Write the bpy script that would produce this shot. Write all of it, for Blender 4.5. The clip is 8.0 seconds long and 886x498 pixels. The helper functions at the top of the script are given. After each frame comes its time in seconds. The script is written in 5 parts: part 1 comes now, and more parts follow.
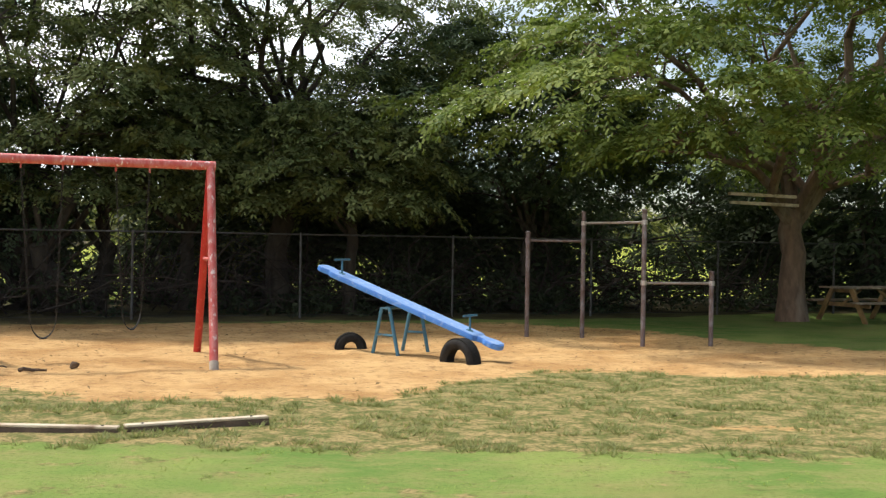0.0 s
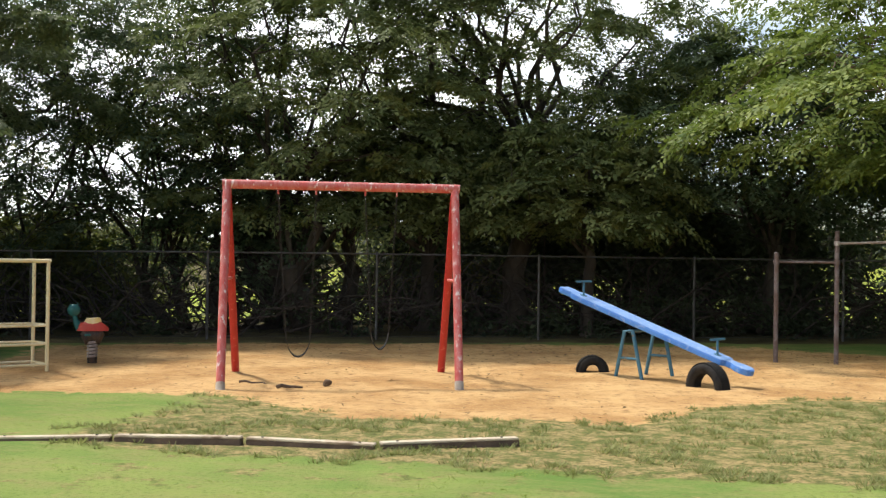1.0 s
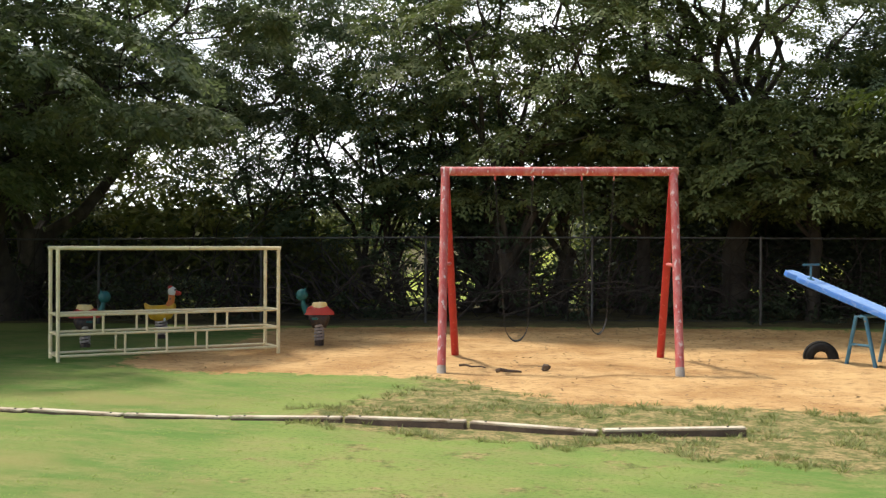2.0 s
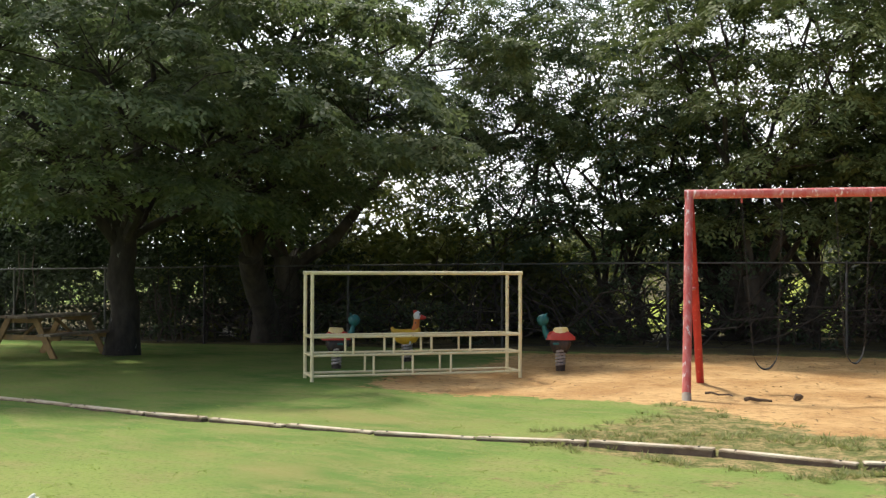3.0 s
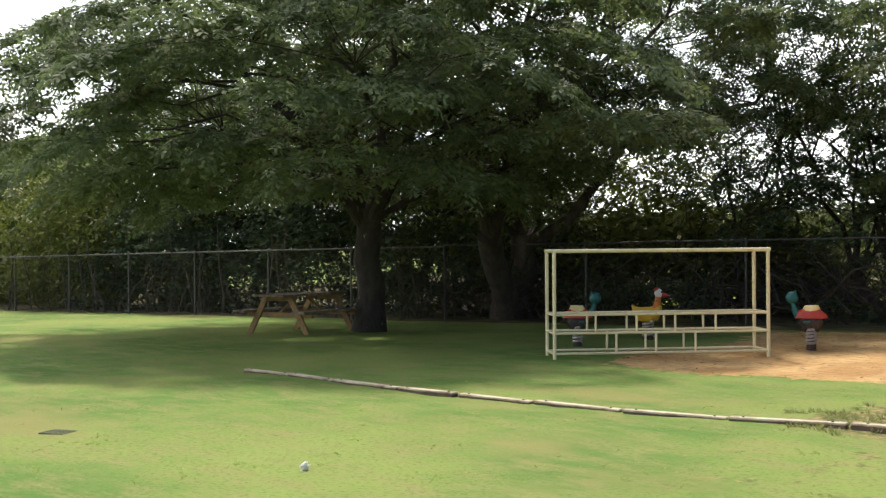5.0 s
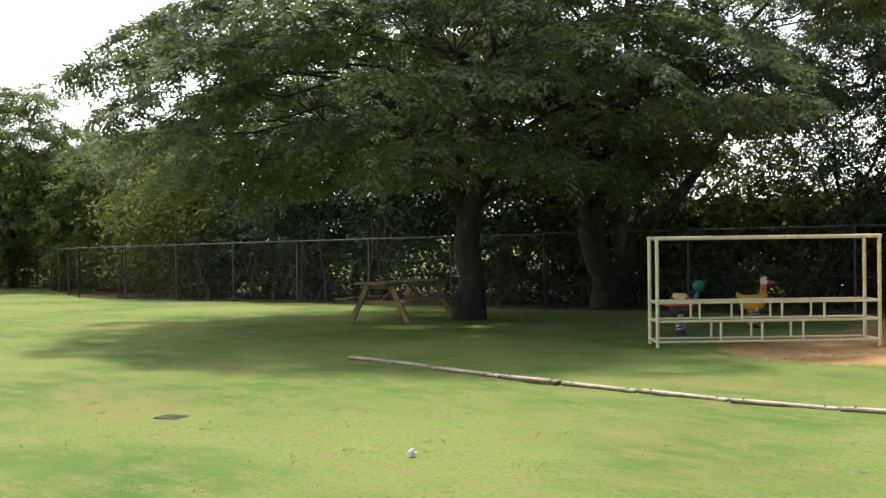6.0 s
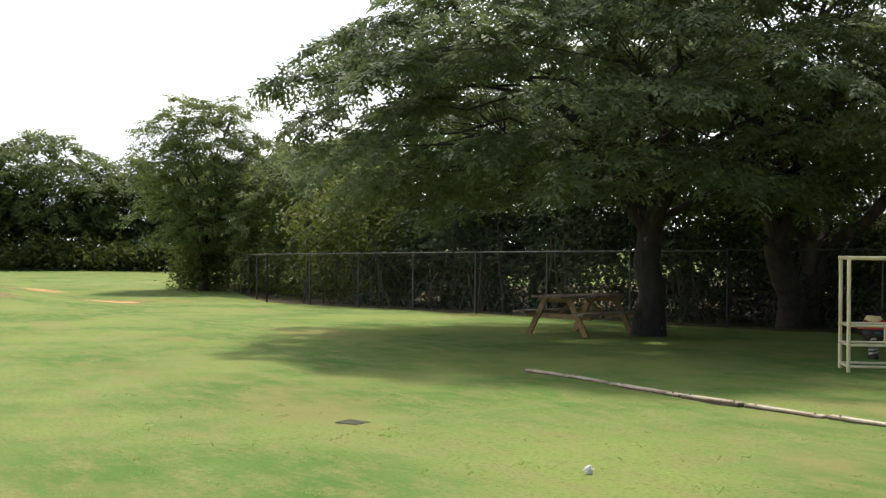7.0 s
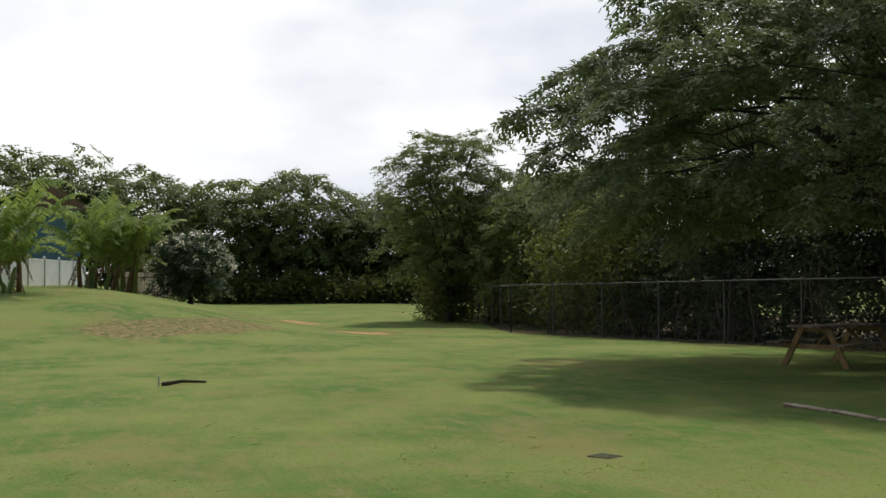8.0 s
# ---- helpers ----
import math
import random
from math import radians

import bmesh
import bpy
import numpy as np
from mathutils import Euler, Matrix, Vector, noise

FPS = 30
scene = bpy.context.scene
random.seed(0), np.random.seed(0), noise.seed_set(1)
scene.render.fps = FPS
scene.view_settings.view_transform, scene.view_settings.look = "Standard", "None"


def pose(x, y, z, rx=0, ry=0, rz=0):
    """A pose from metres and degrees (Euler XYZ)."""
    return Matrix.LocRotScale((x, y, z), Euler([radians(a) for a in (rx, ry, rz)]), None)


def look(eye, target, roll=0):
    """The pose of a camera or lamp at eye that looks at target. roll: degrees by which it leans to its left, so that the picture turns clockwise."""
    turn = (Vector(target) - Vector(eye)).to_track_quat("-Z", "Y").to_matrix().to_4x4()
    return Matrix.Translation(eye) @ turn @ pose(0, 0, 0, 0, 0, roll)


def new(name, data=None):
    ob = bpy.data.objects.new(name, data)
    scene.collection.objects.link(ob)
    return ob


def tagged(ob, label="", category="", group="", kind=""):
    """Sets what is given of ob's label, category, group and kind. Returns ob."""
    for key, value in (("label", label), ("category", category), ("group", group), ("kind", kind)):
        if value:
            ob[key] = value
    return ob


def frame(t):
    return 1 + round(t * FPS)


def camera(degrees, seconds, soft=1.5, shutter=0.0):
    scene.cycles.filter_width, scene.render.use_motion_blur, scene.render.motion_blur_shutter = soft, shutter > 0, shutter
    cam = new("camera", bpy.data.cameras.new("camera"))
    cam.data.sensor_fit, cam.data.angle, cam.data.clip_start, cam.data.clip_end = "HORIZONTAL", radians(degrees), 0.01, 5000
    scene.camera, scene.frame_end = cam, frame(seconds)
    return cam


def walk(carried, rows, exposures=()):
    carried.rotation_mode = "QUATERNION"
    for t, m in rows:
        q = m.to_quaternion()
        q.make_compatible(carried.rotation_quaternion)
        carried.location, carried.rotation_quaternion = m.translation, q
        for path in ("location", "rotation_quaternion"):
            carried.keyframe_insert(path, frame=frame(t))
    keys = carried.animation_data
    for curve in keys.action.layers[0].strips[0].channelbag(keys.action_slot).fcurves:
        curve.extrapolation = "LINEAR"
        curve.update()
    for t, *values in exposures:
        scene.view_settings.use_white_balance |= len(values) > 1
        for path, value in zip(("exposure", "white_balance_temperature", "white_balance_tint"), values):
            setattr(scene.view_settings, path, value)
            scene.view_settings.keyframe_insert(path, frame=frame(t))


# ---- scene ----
cam = camera(43.1, 8.0, soft=1.35)
# seconds, eye, yaw, pitch, roll
PATH = [
    (0, (0.024, 0.443, 1.498), 0.000, -0.312, -0.913),
    (0.5, (-0.057, 0.482, 1.496), 5.087, 0.376, 0.087),
    (1, (-0.143, 0.479, 1.490), 11.705, 0.649, -0.769),
    (1.2, (-0.145, 0.449, 1.506), 13.638, 0.376, -0.823),
    (2.3, (-0.223, 0.431, 1.528), 26.311, 0.019, 0.106),
    (2.5, (-0.208, 0.416, 1.487), 28.978, 0.549, 0.239),
    (3, (-0.243, 0.392, 1.485), 34.530, 1.029, -0.155),
    (3.5, (-0.249, 0.334, 1.473), 37.910, 1.476, -0.146),
    (4, (-0.258, 0.312, 1.494), 40.639, 0.931, -0.456),
    (4.5, (-0.277, 0.274, 1.488), 44.353, 0.273, -0.547),
    (4.7, (-0.295, 0.268, 1.486), 45.126, 0.142, 0.065),
    (5.8, (-0.348, 0.215, 1.495), 50.027, -0.645, 0.452),
    (6, (-0.333, 0.201, 1.496), 51.212, -0.639, 0.774),
    (6.5, (-0.345, 0.196, 1.500), 55.960, -0.589, -0.381),
    (7, (-0.341, 0.179, 1.510), 60.255, -0.014, -0.420),
    (7.5, (-0.355, 0.171, 1.522), 65.907, 0.529, -0.185),
    (8, (-0.406, 0.132, 1.524), 72.489, 1.515, 0.399),
]
EXPOSURES = [(0.0, 0.35), (2.5, 0.35), (4.5, 0.45), (6.5, 0.45), (7.2, 0.05), (8.0, -0.70)]
walk(cam, [(t, pose(*eye, 0, 0, yaw) @ pose(0, 0, 0, 90 + pitch) @ pose(0, 0, 0, 0, 0, -roll)) for t, eye, yaw, pitch, roll in PATH], EXPOSURES)

# ---- world and sun ----
SUN_FROM = Vector((-0.52, 0.34, 1.0)).normalized()
world = bpy.data.worlds.new("sky")
scene.world = world
world.use_nodes = True
wn, wl = world.node_tree.nodes, world.node_tree.links
wn.clear()
w_out, w_bg = wn.new("ShaderNodeOutputWorld"), wn.new("ShaderNodeBackground")
w_sky, w_co = wn.new("ShaderNodeTexSky"), wn.new("ShaderNodeTexCoord")
w_sky.sky_type, w_sky.sun_disc = "NISHITA", False
w_sky.sun_elevation = math.asin(SUN_FROM.z)
w_sky.sun_rotation = math.atan2(SUN_FROM.x, SUN_FROM.y)
w_map, w_noise, w_ramp, w_mix = (wn.new(k) for k in ("ShaderNodeMapping", "ShaderNodeTexNoise", "ShaderNodeValToRGB", "ShaderNodeMix"))
w_map.inputs["Scale"].default_value = (1.0, 1.0, 2.6)
w_map.inputs["Location"].default_value = (0.35, 0.1, 0.0)
w_noise.inputs["Scale"].default_value = 1.7
w_noise.inputs["Detail"].default_value = 7.0
w_noise.inputs["Roughness"].default_value = 0.55
w_ramp.color_ramp.elements[0].position, w_ramp.color_ramp.elements[1].position = 0.47, 0.60
w_mix.data_type = "RGBA"
w_shade, w_tone, w_cloud = (wn.new(k) for k in ("ShaderNodeTexNoise", "ShaderNodeMapRange", "ShaderNodeMix"))
w_shade.inputs["Scale"].default_value, w_shade.inputs["Detail"].default_value = 2.3, 6.0
w_tone.inputs["From Min"].default_value, w_tone.inputs["From Max"].default_value = 0.46, 0.66
w_cloud.data_type = "RGBA"
w_cloud.inputs["A"].default_value, w_cloud.inputs["B"].default_value = (17.0, 17.1, 17.2, 1.0), (11.0, 11.9, 13.6, 1.0)
wl.new(w_map.outputs["Vector"], w_shade.inputs["Vector"])
wl.new(w_shade.outputs["Fac"], w_tone.inputs["Value"])
wl.new(w_tone.outputs["Result"], w_cloud.inputs["Factor"])
wl.new(w_cloud.outputs["Result"], w_mix.inputs["B"])
wl.new(w_co.outputs["Generated"], w_map.inputs["Vector"])
wl.new(w_map.outputs["Vector"], w_noise.inputs["Vector"])
w_sep, w_add = wn.new("ShaderNodeSeparateXYZ"), wn.new("ShaderNodeMath")
w_add.operation = "MULTIPLY_ADD"
w_add.inputs[1].default_value = -0.36
wl.new(w_co.outputs["Generated"], w_sep.inputs["Vector"])
wl.new(w_sep.outputs["X"], w_add.inputs[0])
wl.new(w_noise.outputs["Fac"], w_add.inputs[2])
wl.new(w_add.outputs["Value"], w_ramp.inputs["Fac"])
wl.new(w_ramp.outputs["Color"], w_mix.inputs["Factor"])
wl.new(w_sky.outputs["Color"], w_mix.inputs["A"])
wl.new(w_mix.outputs["Result"], w_bg.inputs["Color"])
w_bg.inputs["Strength"].default_value = 0.10
wl.new(w_bg.outputs["Background"], w_out.inputs["Surface"])

sun = new("sun", bpy.data.lights.new("sun", "SUN"))
sun.data.energy, sun.data.angle, sun.data.color = 3.7, radians(5.0), (1.0, 0.94, 0.84)
sun.matrix_world = look(tuple(SUN_FROM * 60), (0, 0, 0))


# ---- materials ----
def rgba(c):
    return (c[0], c[1], c[2], 1.0)


def material(name, base, second=None, scale=6.0, detail=5.0, lo=0.35, hi=0.65, rough=0.7, metal=0.0, bump=0.0, bump_scale=40.0,
             third=None, third_scale=1.5, third_lo=0.5, third_hi=0.7, per_object=0.0, stretch=(1, 1, 1), translucent=None, specular=0.5):
    """A surface with two scales of colour variation, fine relief, and variation from piece to piece."""
    m = bpy.data.materials.new(name)
    m.use_nodes = True
    n, l = m.node_tree.nodes, m.node_tree.links
    bsdf = n["Principled BSDF"]
    co, mp = n.new("ShaderNodeTexCoord"), n.new("ShaderNodeMapping")
    mp.inputs["Scale"].default_value = stretch
    l.new(co.outputs["Object"], mp.inputs["Vector"])

    def noise_fac(sc, a, b, det=detail):
        t, r = n.new("ShaderNodeTexNoise"), n.new("ShaderNodeMapRange")
        t.inputs["Scale"].default_value, t.inputs["Detail"].default_value, t.inputs["Roughness"].default_value = sc, det, 0.6
        l.new(mp.outputs["Vector"], t.inputs["Vector"])
        r.inputs["From Min"].default_value, r.inputs["From Max"].default_value = a, b
        l.new(t.outputs["Fac"], r.inputs["Value"])
        return r.outputs["Result"]

    def mix(fac, a, b):
        x = n.new("ShaderNodeMix")
        x.data_type = "RGBA"
        for v, k in ((fac, "Factor"), (a, "A"), (b, "B")):
            if isinstance(v, (tuple, float, int)):
                x.inputs[k].default_value = v
            else:
                l.new(v, x.inputs[k])
        return x.outputs["Result"]

    colour = rgba(base)
    if second:
        colour = mix(noise_fac(scale, lo, hi), colour, rgba(second))
    if third:
        colour = mix(noise_fac(third_scale, third_lo, third_hi), colour, rgba(third))
    if per_object:
        info, hsv, mr = n.new("ShaderNodeObjectInfo"), n.new("ShaderNodeHueSaturation"), n.new("ShaderNodeMapRange")
        mr.inputs["To Min"].default_value, mr.inputs["To Max"].default_value = 1 - per_object, 1 + per_object
        l.new(info.outputs["Random"], mr.inputs["Value"])
        l.new(mr.outputs["Result"], hsv.inputs["Value"])
        if isinstance(colour, tuple):
            hsv.inputs["Color"].default_value = colour
        else:
            l.new(colour, hsv.inputs["Color"])
        colour = hsv.outputs["Color"]
    if isinstance(colour, tuple):
        bsdf.inputs["Base Color"].default_value = colour
    else:
        l.new(colour, bsdf.inputs["Base Color"])
    bsdf.inputs["Roughness"].default_value, bsdf.inputs["Metallic"].default_value = rough, metal
    bsdf.inputs["Specular IOR Level"].default_value = specular
    if bump:
        t, b = n.new("ShaderNodeTexNoise"), n.new("ShaderNodeBump")
        t.inputs["Scale"].default_value, t.inputs["Detail"].default_value = bump_scale, 4.0
        l.new(mp.outputs["Vector"], t.inputs["Vector"])
        b.inputs["Strength"].default_value, b.inputs["Distance"].default_value = bump, 0.02
        l.new(t.outputs["Fac"], b.inputs["Height"])
        l.new(b.outputs["Normal"], bsdf.inputs["Normal"])
    return m


def leaf_material(name, dark, light, glow, share=0.30):
    """Leaves that vary from one to the next and let light through."""
    m = bpy.data.materials.new(name)
    m.use_nodes = True
    n, l = m.node_tree.nodes, m.node_tree.links
    bsdf, out = n["Principled BSDF"], n["Material Output"]
    geo, ramp = n.new("ShaderNodeNewGeometry"), n.new("ShaderNodeValToRGB")
    co, patch, mx = n.new("ShaderNodeTexCoord"), n.new("ShaderNodeTexNoise"), n.new("ShaderNodeMath")
    patch.inputs["Scale"].default_value, patch.inputs["Detail"].default_value = 0.7, 3.0
    l.new(co.outputs["Object"], patch.inputs["Vector"])
    mx.operation = "MULTIPLY_ADD"
    mx.inputs[1].default_value = 0.45
    l.new(geo.outputs["Random Per Island"], mx.inputs[0])
    l.new(patch.outputs["Fac"], mx.inputs[2])
    ramp.color_ramp.elements[0].position, ramp.color_ramp.elements[1].position = 0.35, 0.95
    ramp.color_ramp.elements[0].color, ramp.color_ramp.elements[1].color = rgba(dark), rgba(light)
    l.new(mx.outputs["Value"], ramp.inputs["Fac"])
    l.new(ramp.outputs["Color"], bsdf.inputs["Base Color"])
    bsdf.inputs["Roughness"].default_value = 0.6
    bsdf.inputs["Specular IOR Level"].default_value = 0.16
    tr, mix, tint = n.new("ShaderNodeBsdfTranslucent"), n.new("ShaderNodeMixShader"), n.new("ShaderNodeMix")
    tint.data_type = "RGBA"
    tint.inputs["Factor"].default_value = 0.6
    tint.inputs["B"].default_value = rgba(glow)
    l.new(ramp.outputs["Color"], tint.inputs["A"])
    l.new(tint.outputs["Result"], tr.inputs["Color"])
    mix.inputs["Fac"].default_value = share
    l.new(bsdf.outputs["BSDF"], mix.inputs[1])
    l.new(tr.outputs["BSDF"], mix.inputs[2])
    l.new(mix.outputs["Shader"], out.inputs["Surface"])
    return m


def ground_material():
    """Mown lawn, dry turf and coarse orange sand, blended by their cover."""
    m = bpy.data.materials.new("ground_cover")
    m.use_nodes = True
    n, l = m.node_tree.nodes, m.node_tree.links
    bsdf = n["Principled BSDF"]
    co = n.new("ShaderNodeTexCoord")

    def noise_at(sc, det=5.0, rough=0.6, stretch=None):
        t = n.new("ShaderNodeTexNoise")
        t.inputs["Scale"].default_value, t.inputs["Detail"].default_value, t.inputs["Roughness"].default_value = sc, det, rough
        if stretch:
            mp = n.new("ShaderNodeMapping")
            mp.inputs["Scale"].default_value = stretch
            l.new(co.outputs["Object"], mp.inputs["Vector"])
            l.new(mp.outputs["Vector"], t.inputs["Vector"])
        else:
            l.new(co.outputs["Object"], t.inputs["Vector"])
        return t.outputs["Fac"]

    def spread(v, a, b):
        r = n.new("ShaderNodeMapRange")
        r.interpolation_type = "SMOOTHSTEP"
        r.inputs["From Min"].default_value, r.inputs["From Max"].default_value = a, b
        l.new(v, r.inputs["Value"])
        return r.outputs["Result"]

    def mix(fac, a, b):
        x = n.new("ShaderNodeMix")
        x.data_type = "RGBA"
        for v, k in ((fac, "Factor"), (a, "A"), (b, "B")):
            if isinstance(v, tuple):
                x.inputs[k].default_value = rgba(v)
            else:
                l.new(v, x.inputs[k])
        return x.outputs["Result"]

    def add(a, b, k):
        x = n.new("ShaderNodeMath")
        x.operation = "MULTIPLY_ADD"
        l.new(b, x.inputs[0])
        x.inputs[1].default_value = k
        l.new(a, x.inputs[2])
        return x.outputs["Value"]

    def cover(name):
        a = n.new("ShaderNodeAttribute")
        a.attribute_name = name
        return a.outputs["Fac"]

    lawn = mix(spread(noise_at(0.35, 3), 0.35, 0.65), (0.100, 0.192, 0.040), (0.232, 0.285, 0.076))
    lawn = mix(spread(noise_at(1.6, 6, 0.7, (1, 2.2, 1)), 0.40, 0.72), lawn, (0.255, 0.248, 0.090))
    lawn = mix(spread(noise_at(26, 5, 0.75), 0.46, 0.76), lawn, (0.098, 0.155, 0.035))
    lawn = mix(spread(noise_at(0.22, 5, 0.65, (1, 1.8, 1)), 0.52, 0.70), lawn, (0.240, 0.230, 0.080))
    dry = mix(spread(noise_at(5.0, 6, 0.7), 0.40, 0.60), (0.36, 0.27, 0.125), (0.13, 0.145, 0.045))
    dry = mix(spread(noise_at(22, 5, 0.7), 0.45, 0.68), dry, (0.075, 0.085, 0.028))
    sand = mix(spread(noise_at(0.8, 5), 0.38, 0.66), (0.57, 0.365, 0.165), (0.40, 0.225, 0.090))
    sand = mix(spread(noise_at(7.0, 6, 0.75), 0.47, 0.70), sand, (0.26, 0.145, 0.066))
    sand = mix(spread(noise_at(45, 4, 0.7), 0.52, 0.75), sand, (0.67, 0.45, 0.22))
    wild = mix(spread(noise_at(1.2, 5), 0.40, 0.65), (0.115, 0.10, 0.045), (0.07, 0.055, 0.03))
    meadow = mix(spread(noise_at(0.6, 5), 0.40, 0.65), (0.29, 0.31, 0.05), (0.16, 0.22, 0.04))
    rag = noise_at(2.2, 7, 0.72)
    dry_fac = spread(add(cover("dry"), rag, 1.5), 1.12, 1.30)
    sand_fac = spread(add(cover("sand"), noise_at(2.4, 8, 0.75), 1.7), 1.28, 1.42)
    colour = mix(dry_fac, lawn, dry)
    colour = mix(sand_fac, colour, sand)
    colour = mix(spread(add(cover("wild"), rag, 0.5), 0.65, 0.85), colour, wild)
    colour = mix(spread(add(cover("meadow"), rag, 0.3), 0.55, 0.8), colour, meadow)
    l.new(colour, bsdf.inputs["Base Color"])
    bsdf.inputs["Roughness"].default_value = 0.95
    bsdf.inputs["Specular IOR Level"].default_value = 0.1
    b = n.new("ShaderNodeBump")
    b.inputs["Strength"].default_value, b.inputs["Distance"].default_value = 0.55, 0.06
    l.new(noise_at(11, 7, 0.75), b.inputs["Height"])
    l.new(b.outputs["Normal"], bsdf.inputs["Normal"])
    return m


GROUND = ground_material()
RED = material("red_paint", (0.50, 0.030, 0.022), (0.38, 0.02, 0.018), 5, rough=0.5, third=(0.58, 0.12, 0.09), third_scale=22, third_lo=0.58, third_hi=0.72, bump=0.15, bump_scale=60)
# flaking red, also paled for the overhead light on upward-facing pipes
PINK = material("flaking_sunlit_red_paint", (0.52, 0.085, 0.075), (0.60, 0.24, 0.22), 15, lo=0.40, hi=0.75, rough=0.6, third=(0.72, 0.58, 0.55), third_scale=19, third_lo=0.58, third_hi=0.66, bump=0.2, bump_scale=50, stretch=(1, 1, 0.35))
CONCRETE = material("footing_concrete", (0.48, 0.43, 0.37), (0.36, 0.30, 0.24), 12, rough=0.9, bump=0.4)
CHAIN = material("chain_steel", (0.075, 0.07, 0.065), (0.04, 0.03, 0.025), 30, rough=0.5, metal=0.7)
RUBBER = material("black_rubber", (0.010, 0.010, 0.011), (0.022, 0.020, 0.018), 14, rough=0.85, specular=0.25, bump=0.3, bump_scale=30)
# worn blue, with sunlight on the seesaw's top put in as a paler tone
BLUE_TOP = material("worn_sunlit_blue_paint", (0.17, 0.32, 0.66), (0.26, 0.42, 0.72), 5, rough=0.5, third=(0.42, 0.54, 0.76), third_scale=18, third_lo=0.52, third_hi=0.72, bump=0.15, bump_scale=45)
BLUE = material("blue_paint", (0.055, 0.20, 0.62), (0.085, 0.26, 0.68), 3, rough=0.55, third=(0.30, 0.43, 0.70), third_scale=14, third_lo=0.56, third_hi=0.72, bump=0.15, bump_scale=45)
TEAL = material("teal_paint", (0.035, 0.125, 0.195), (0.055, 0.17, 0.24), 6, rough=0.55, third=(0.20, 0.13, 0.08), third_scale=18, third_lo=0.6, third_hi=0.7)
CREAM = material("cream_paint", (0.80, 0.71, 0.46), (0.72, 0.60, 0.34), 5, rough=0.5, third=(0.40, 0.26, 0.13), third_scale=16, third_lo=0.62, third_hi=0.74, bump=0.12)
RUST = material("weathered_steel", (0.16, 0.125, 0.125), (0.11, 0.07, 0.06), 9, rough=0.7, metal=0.2, third=(0.24, 0.22, 0.235), third_scale=5, bump=0.2)
BARE_STEEL = material("worn_steel", (0.48, 0.44, 0.42), (0.32, 0.26, 0.24), 12, rough=0.45, metal=0.5)
GALV = material("galvanized_steel", (0.10, 0.10, 0.10), (0.065, 0.055, 0.05), 8, rough=0.6, metal=0.4)
WIRE = material("fence_wire", (0.05, 0.05, 0.05), (0.035, 0.03, 0.028), 4, rough=0.6, metal=0.3)
TIMBER = material("grey_timber", (0.24, 0.18, 0.125), (0.15, 0.10, 0.07), 8, stretch=(1, 1, 1), rough=0.85, third=(0.42, 0.36, 0.28), third_scale=3, bump=0.3, bump_scale=25, per_object=0.15)
PINE = material("yellow_pine", (0.29, 0.18, 0.07), (0.20, 0.12, 0.05), 9, rough=0.8, third=(0.15, 0.095, 0.05), third_scale=3, bump=0.3, bump_scale=25, per_object=0.15)
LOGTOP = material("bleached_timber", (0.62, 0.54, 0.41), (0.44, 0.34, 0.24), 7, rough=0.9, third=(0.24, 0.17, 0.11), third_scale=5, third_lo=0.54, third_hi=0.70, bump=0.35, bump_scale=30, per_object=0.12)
# border timber sides: the shadow below the tops is painted in as dark wood
LOGSIDE = material("shade_dark_timber", (0.16, 0.11, 0.075), (0.09, 0.06, 0.045), 9, rough=0.9, bump=0.4, bump_scale=30, per_object=0.12)
BARK = material("grey_brown_bark", (0.073, 0.056, 0.043), (0.038, 0.029, 0.024), 7, stretch=(1, 1, 0.35), rough=0.95, third=(0.119, 0.098, 0.077), third_scale=2.5, bump=0.8, bump_scale=16)
BARK_SPOTTED = material("dark_bark_with_pale_flakes", (0.059, 0.046, 0.038), (0.028, 0.022, 0.019), 7, stretch=(1, 1, 0.5), rough=0.95, third=(0.294, 0.280, 0.266), third_scale=6, third_lo=0.66, third_hi=0.72, bump=0.8, bump_scale=16)
BARK_PALE = material("brown_bark", (0.190, 0.122, 0.082), (0.100, 0.064, 0.044), 7, stretch=(1, 1, 0.35), rough=0.95, third=(0.262, 0.196, 0.150), third_scale=2.5, bump=0.8, bump_scale=16)
DEADWOOD = material("dead_wood", (0.055, 0.040, 0.030), (0.025, 0.018, 0.014), 5, rough=0.95, bump=0.4)
LEAF_BRIGHT = leaf_material("feathery_bright_leaf", (0.050, 0.090, 0.024), (0.200, 0.240, 0.055), (0.20, 0.30, 0.05))
LEAF_MID = leaf_material("feathery_green_leaf", (0.054, 0.079, 0.039), (0.185, 0.213, 0.100), (0.17, 0.23, 0.085), 0.40)
LEAF_FEATHER = leaf_material("light_feathery_leaf", (0.060, 0.086, 0.034), (0.205, 0.232, 0.088), (0.18, 0.24, 0.07), 0.34)
# far leaves: distance haze put in as lighter colour and more light let through
LEAF_FAR = leaf_material("hazy_green_leaf", (0.066, 0.094, 0.036), (0.225, 0.262, 0.092), (0.20, 0.27, 0.08), 0.45)
LEAF_DARK = leaf_material("dark_green_leaf", (0.034, 0.062, 0.034), (0.12, 0.155, 0.085), (0.10, 0.16, 0.06))
# thicket leaves: the shade of the crowns above is put into this darker colour
LEAF_SHADED = leaf_material("shade_darkened_leaf", (0.026, 0.042, 0.022), (0.075, 0.095, 0.048), (0.07, 0.11, 0.04))
LEAF_SHRUB = leaf_material("shrub_leaf", (0.050, 0.078, 0.025), (0.215, 0.215, 0.055), (0.15, 0.20, 0.04))
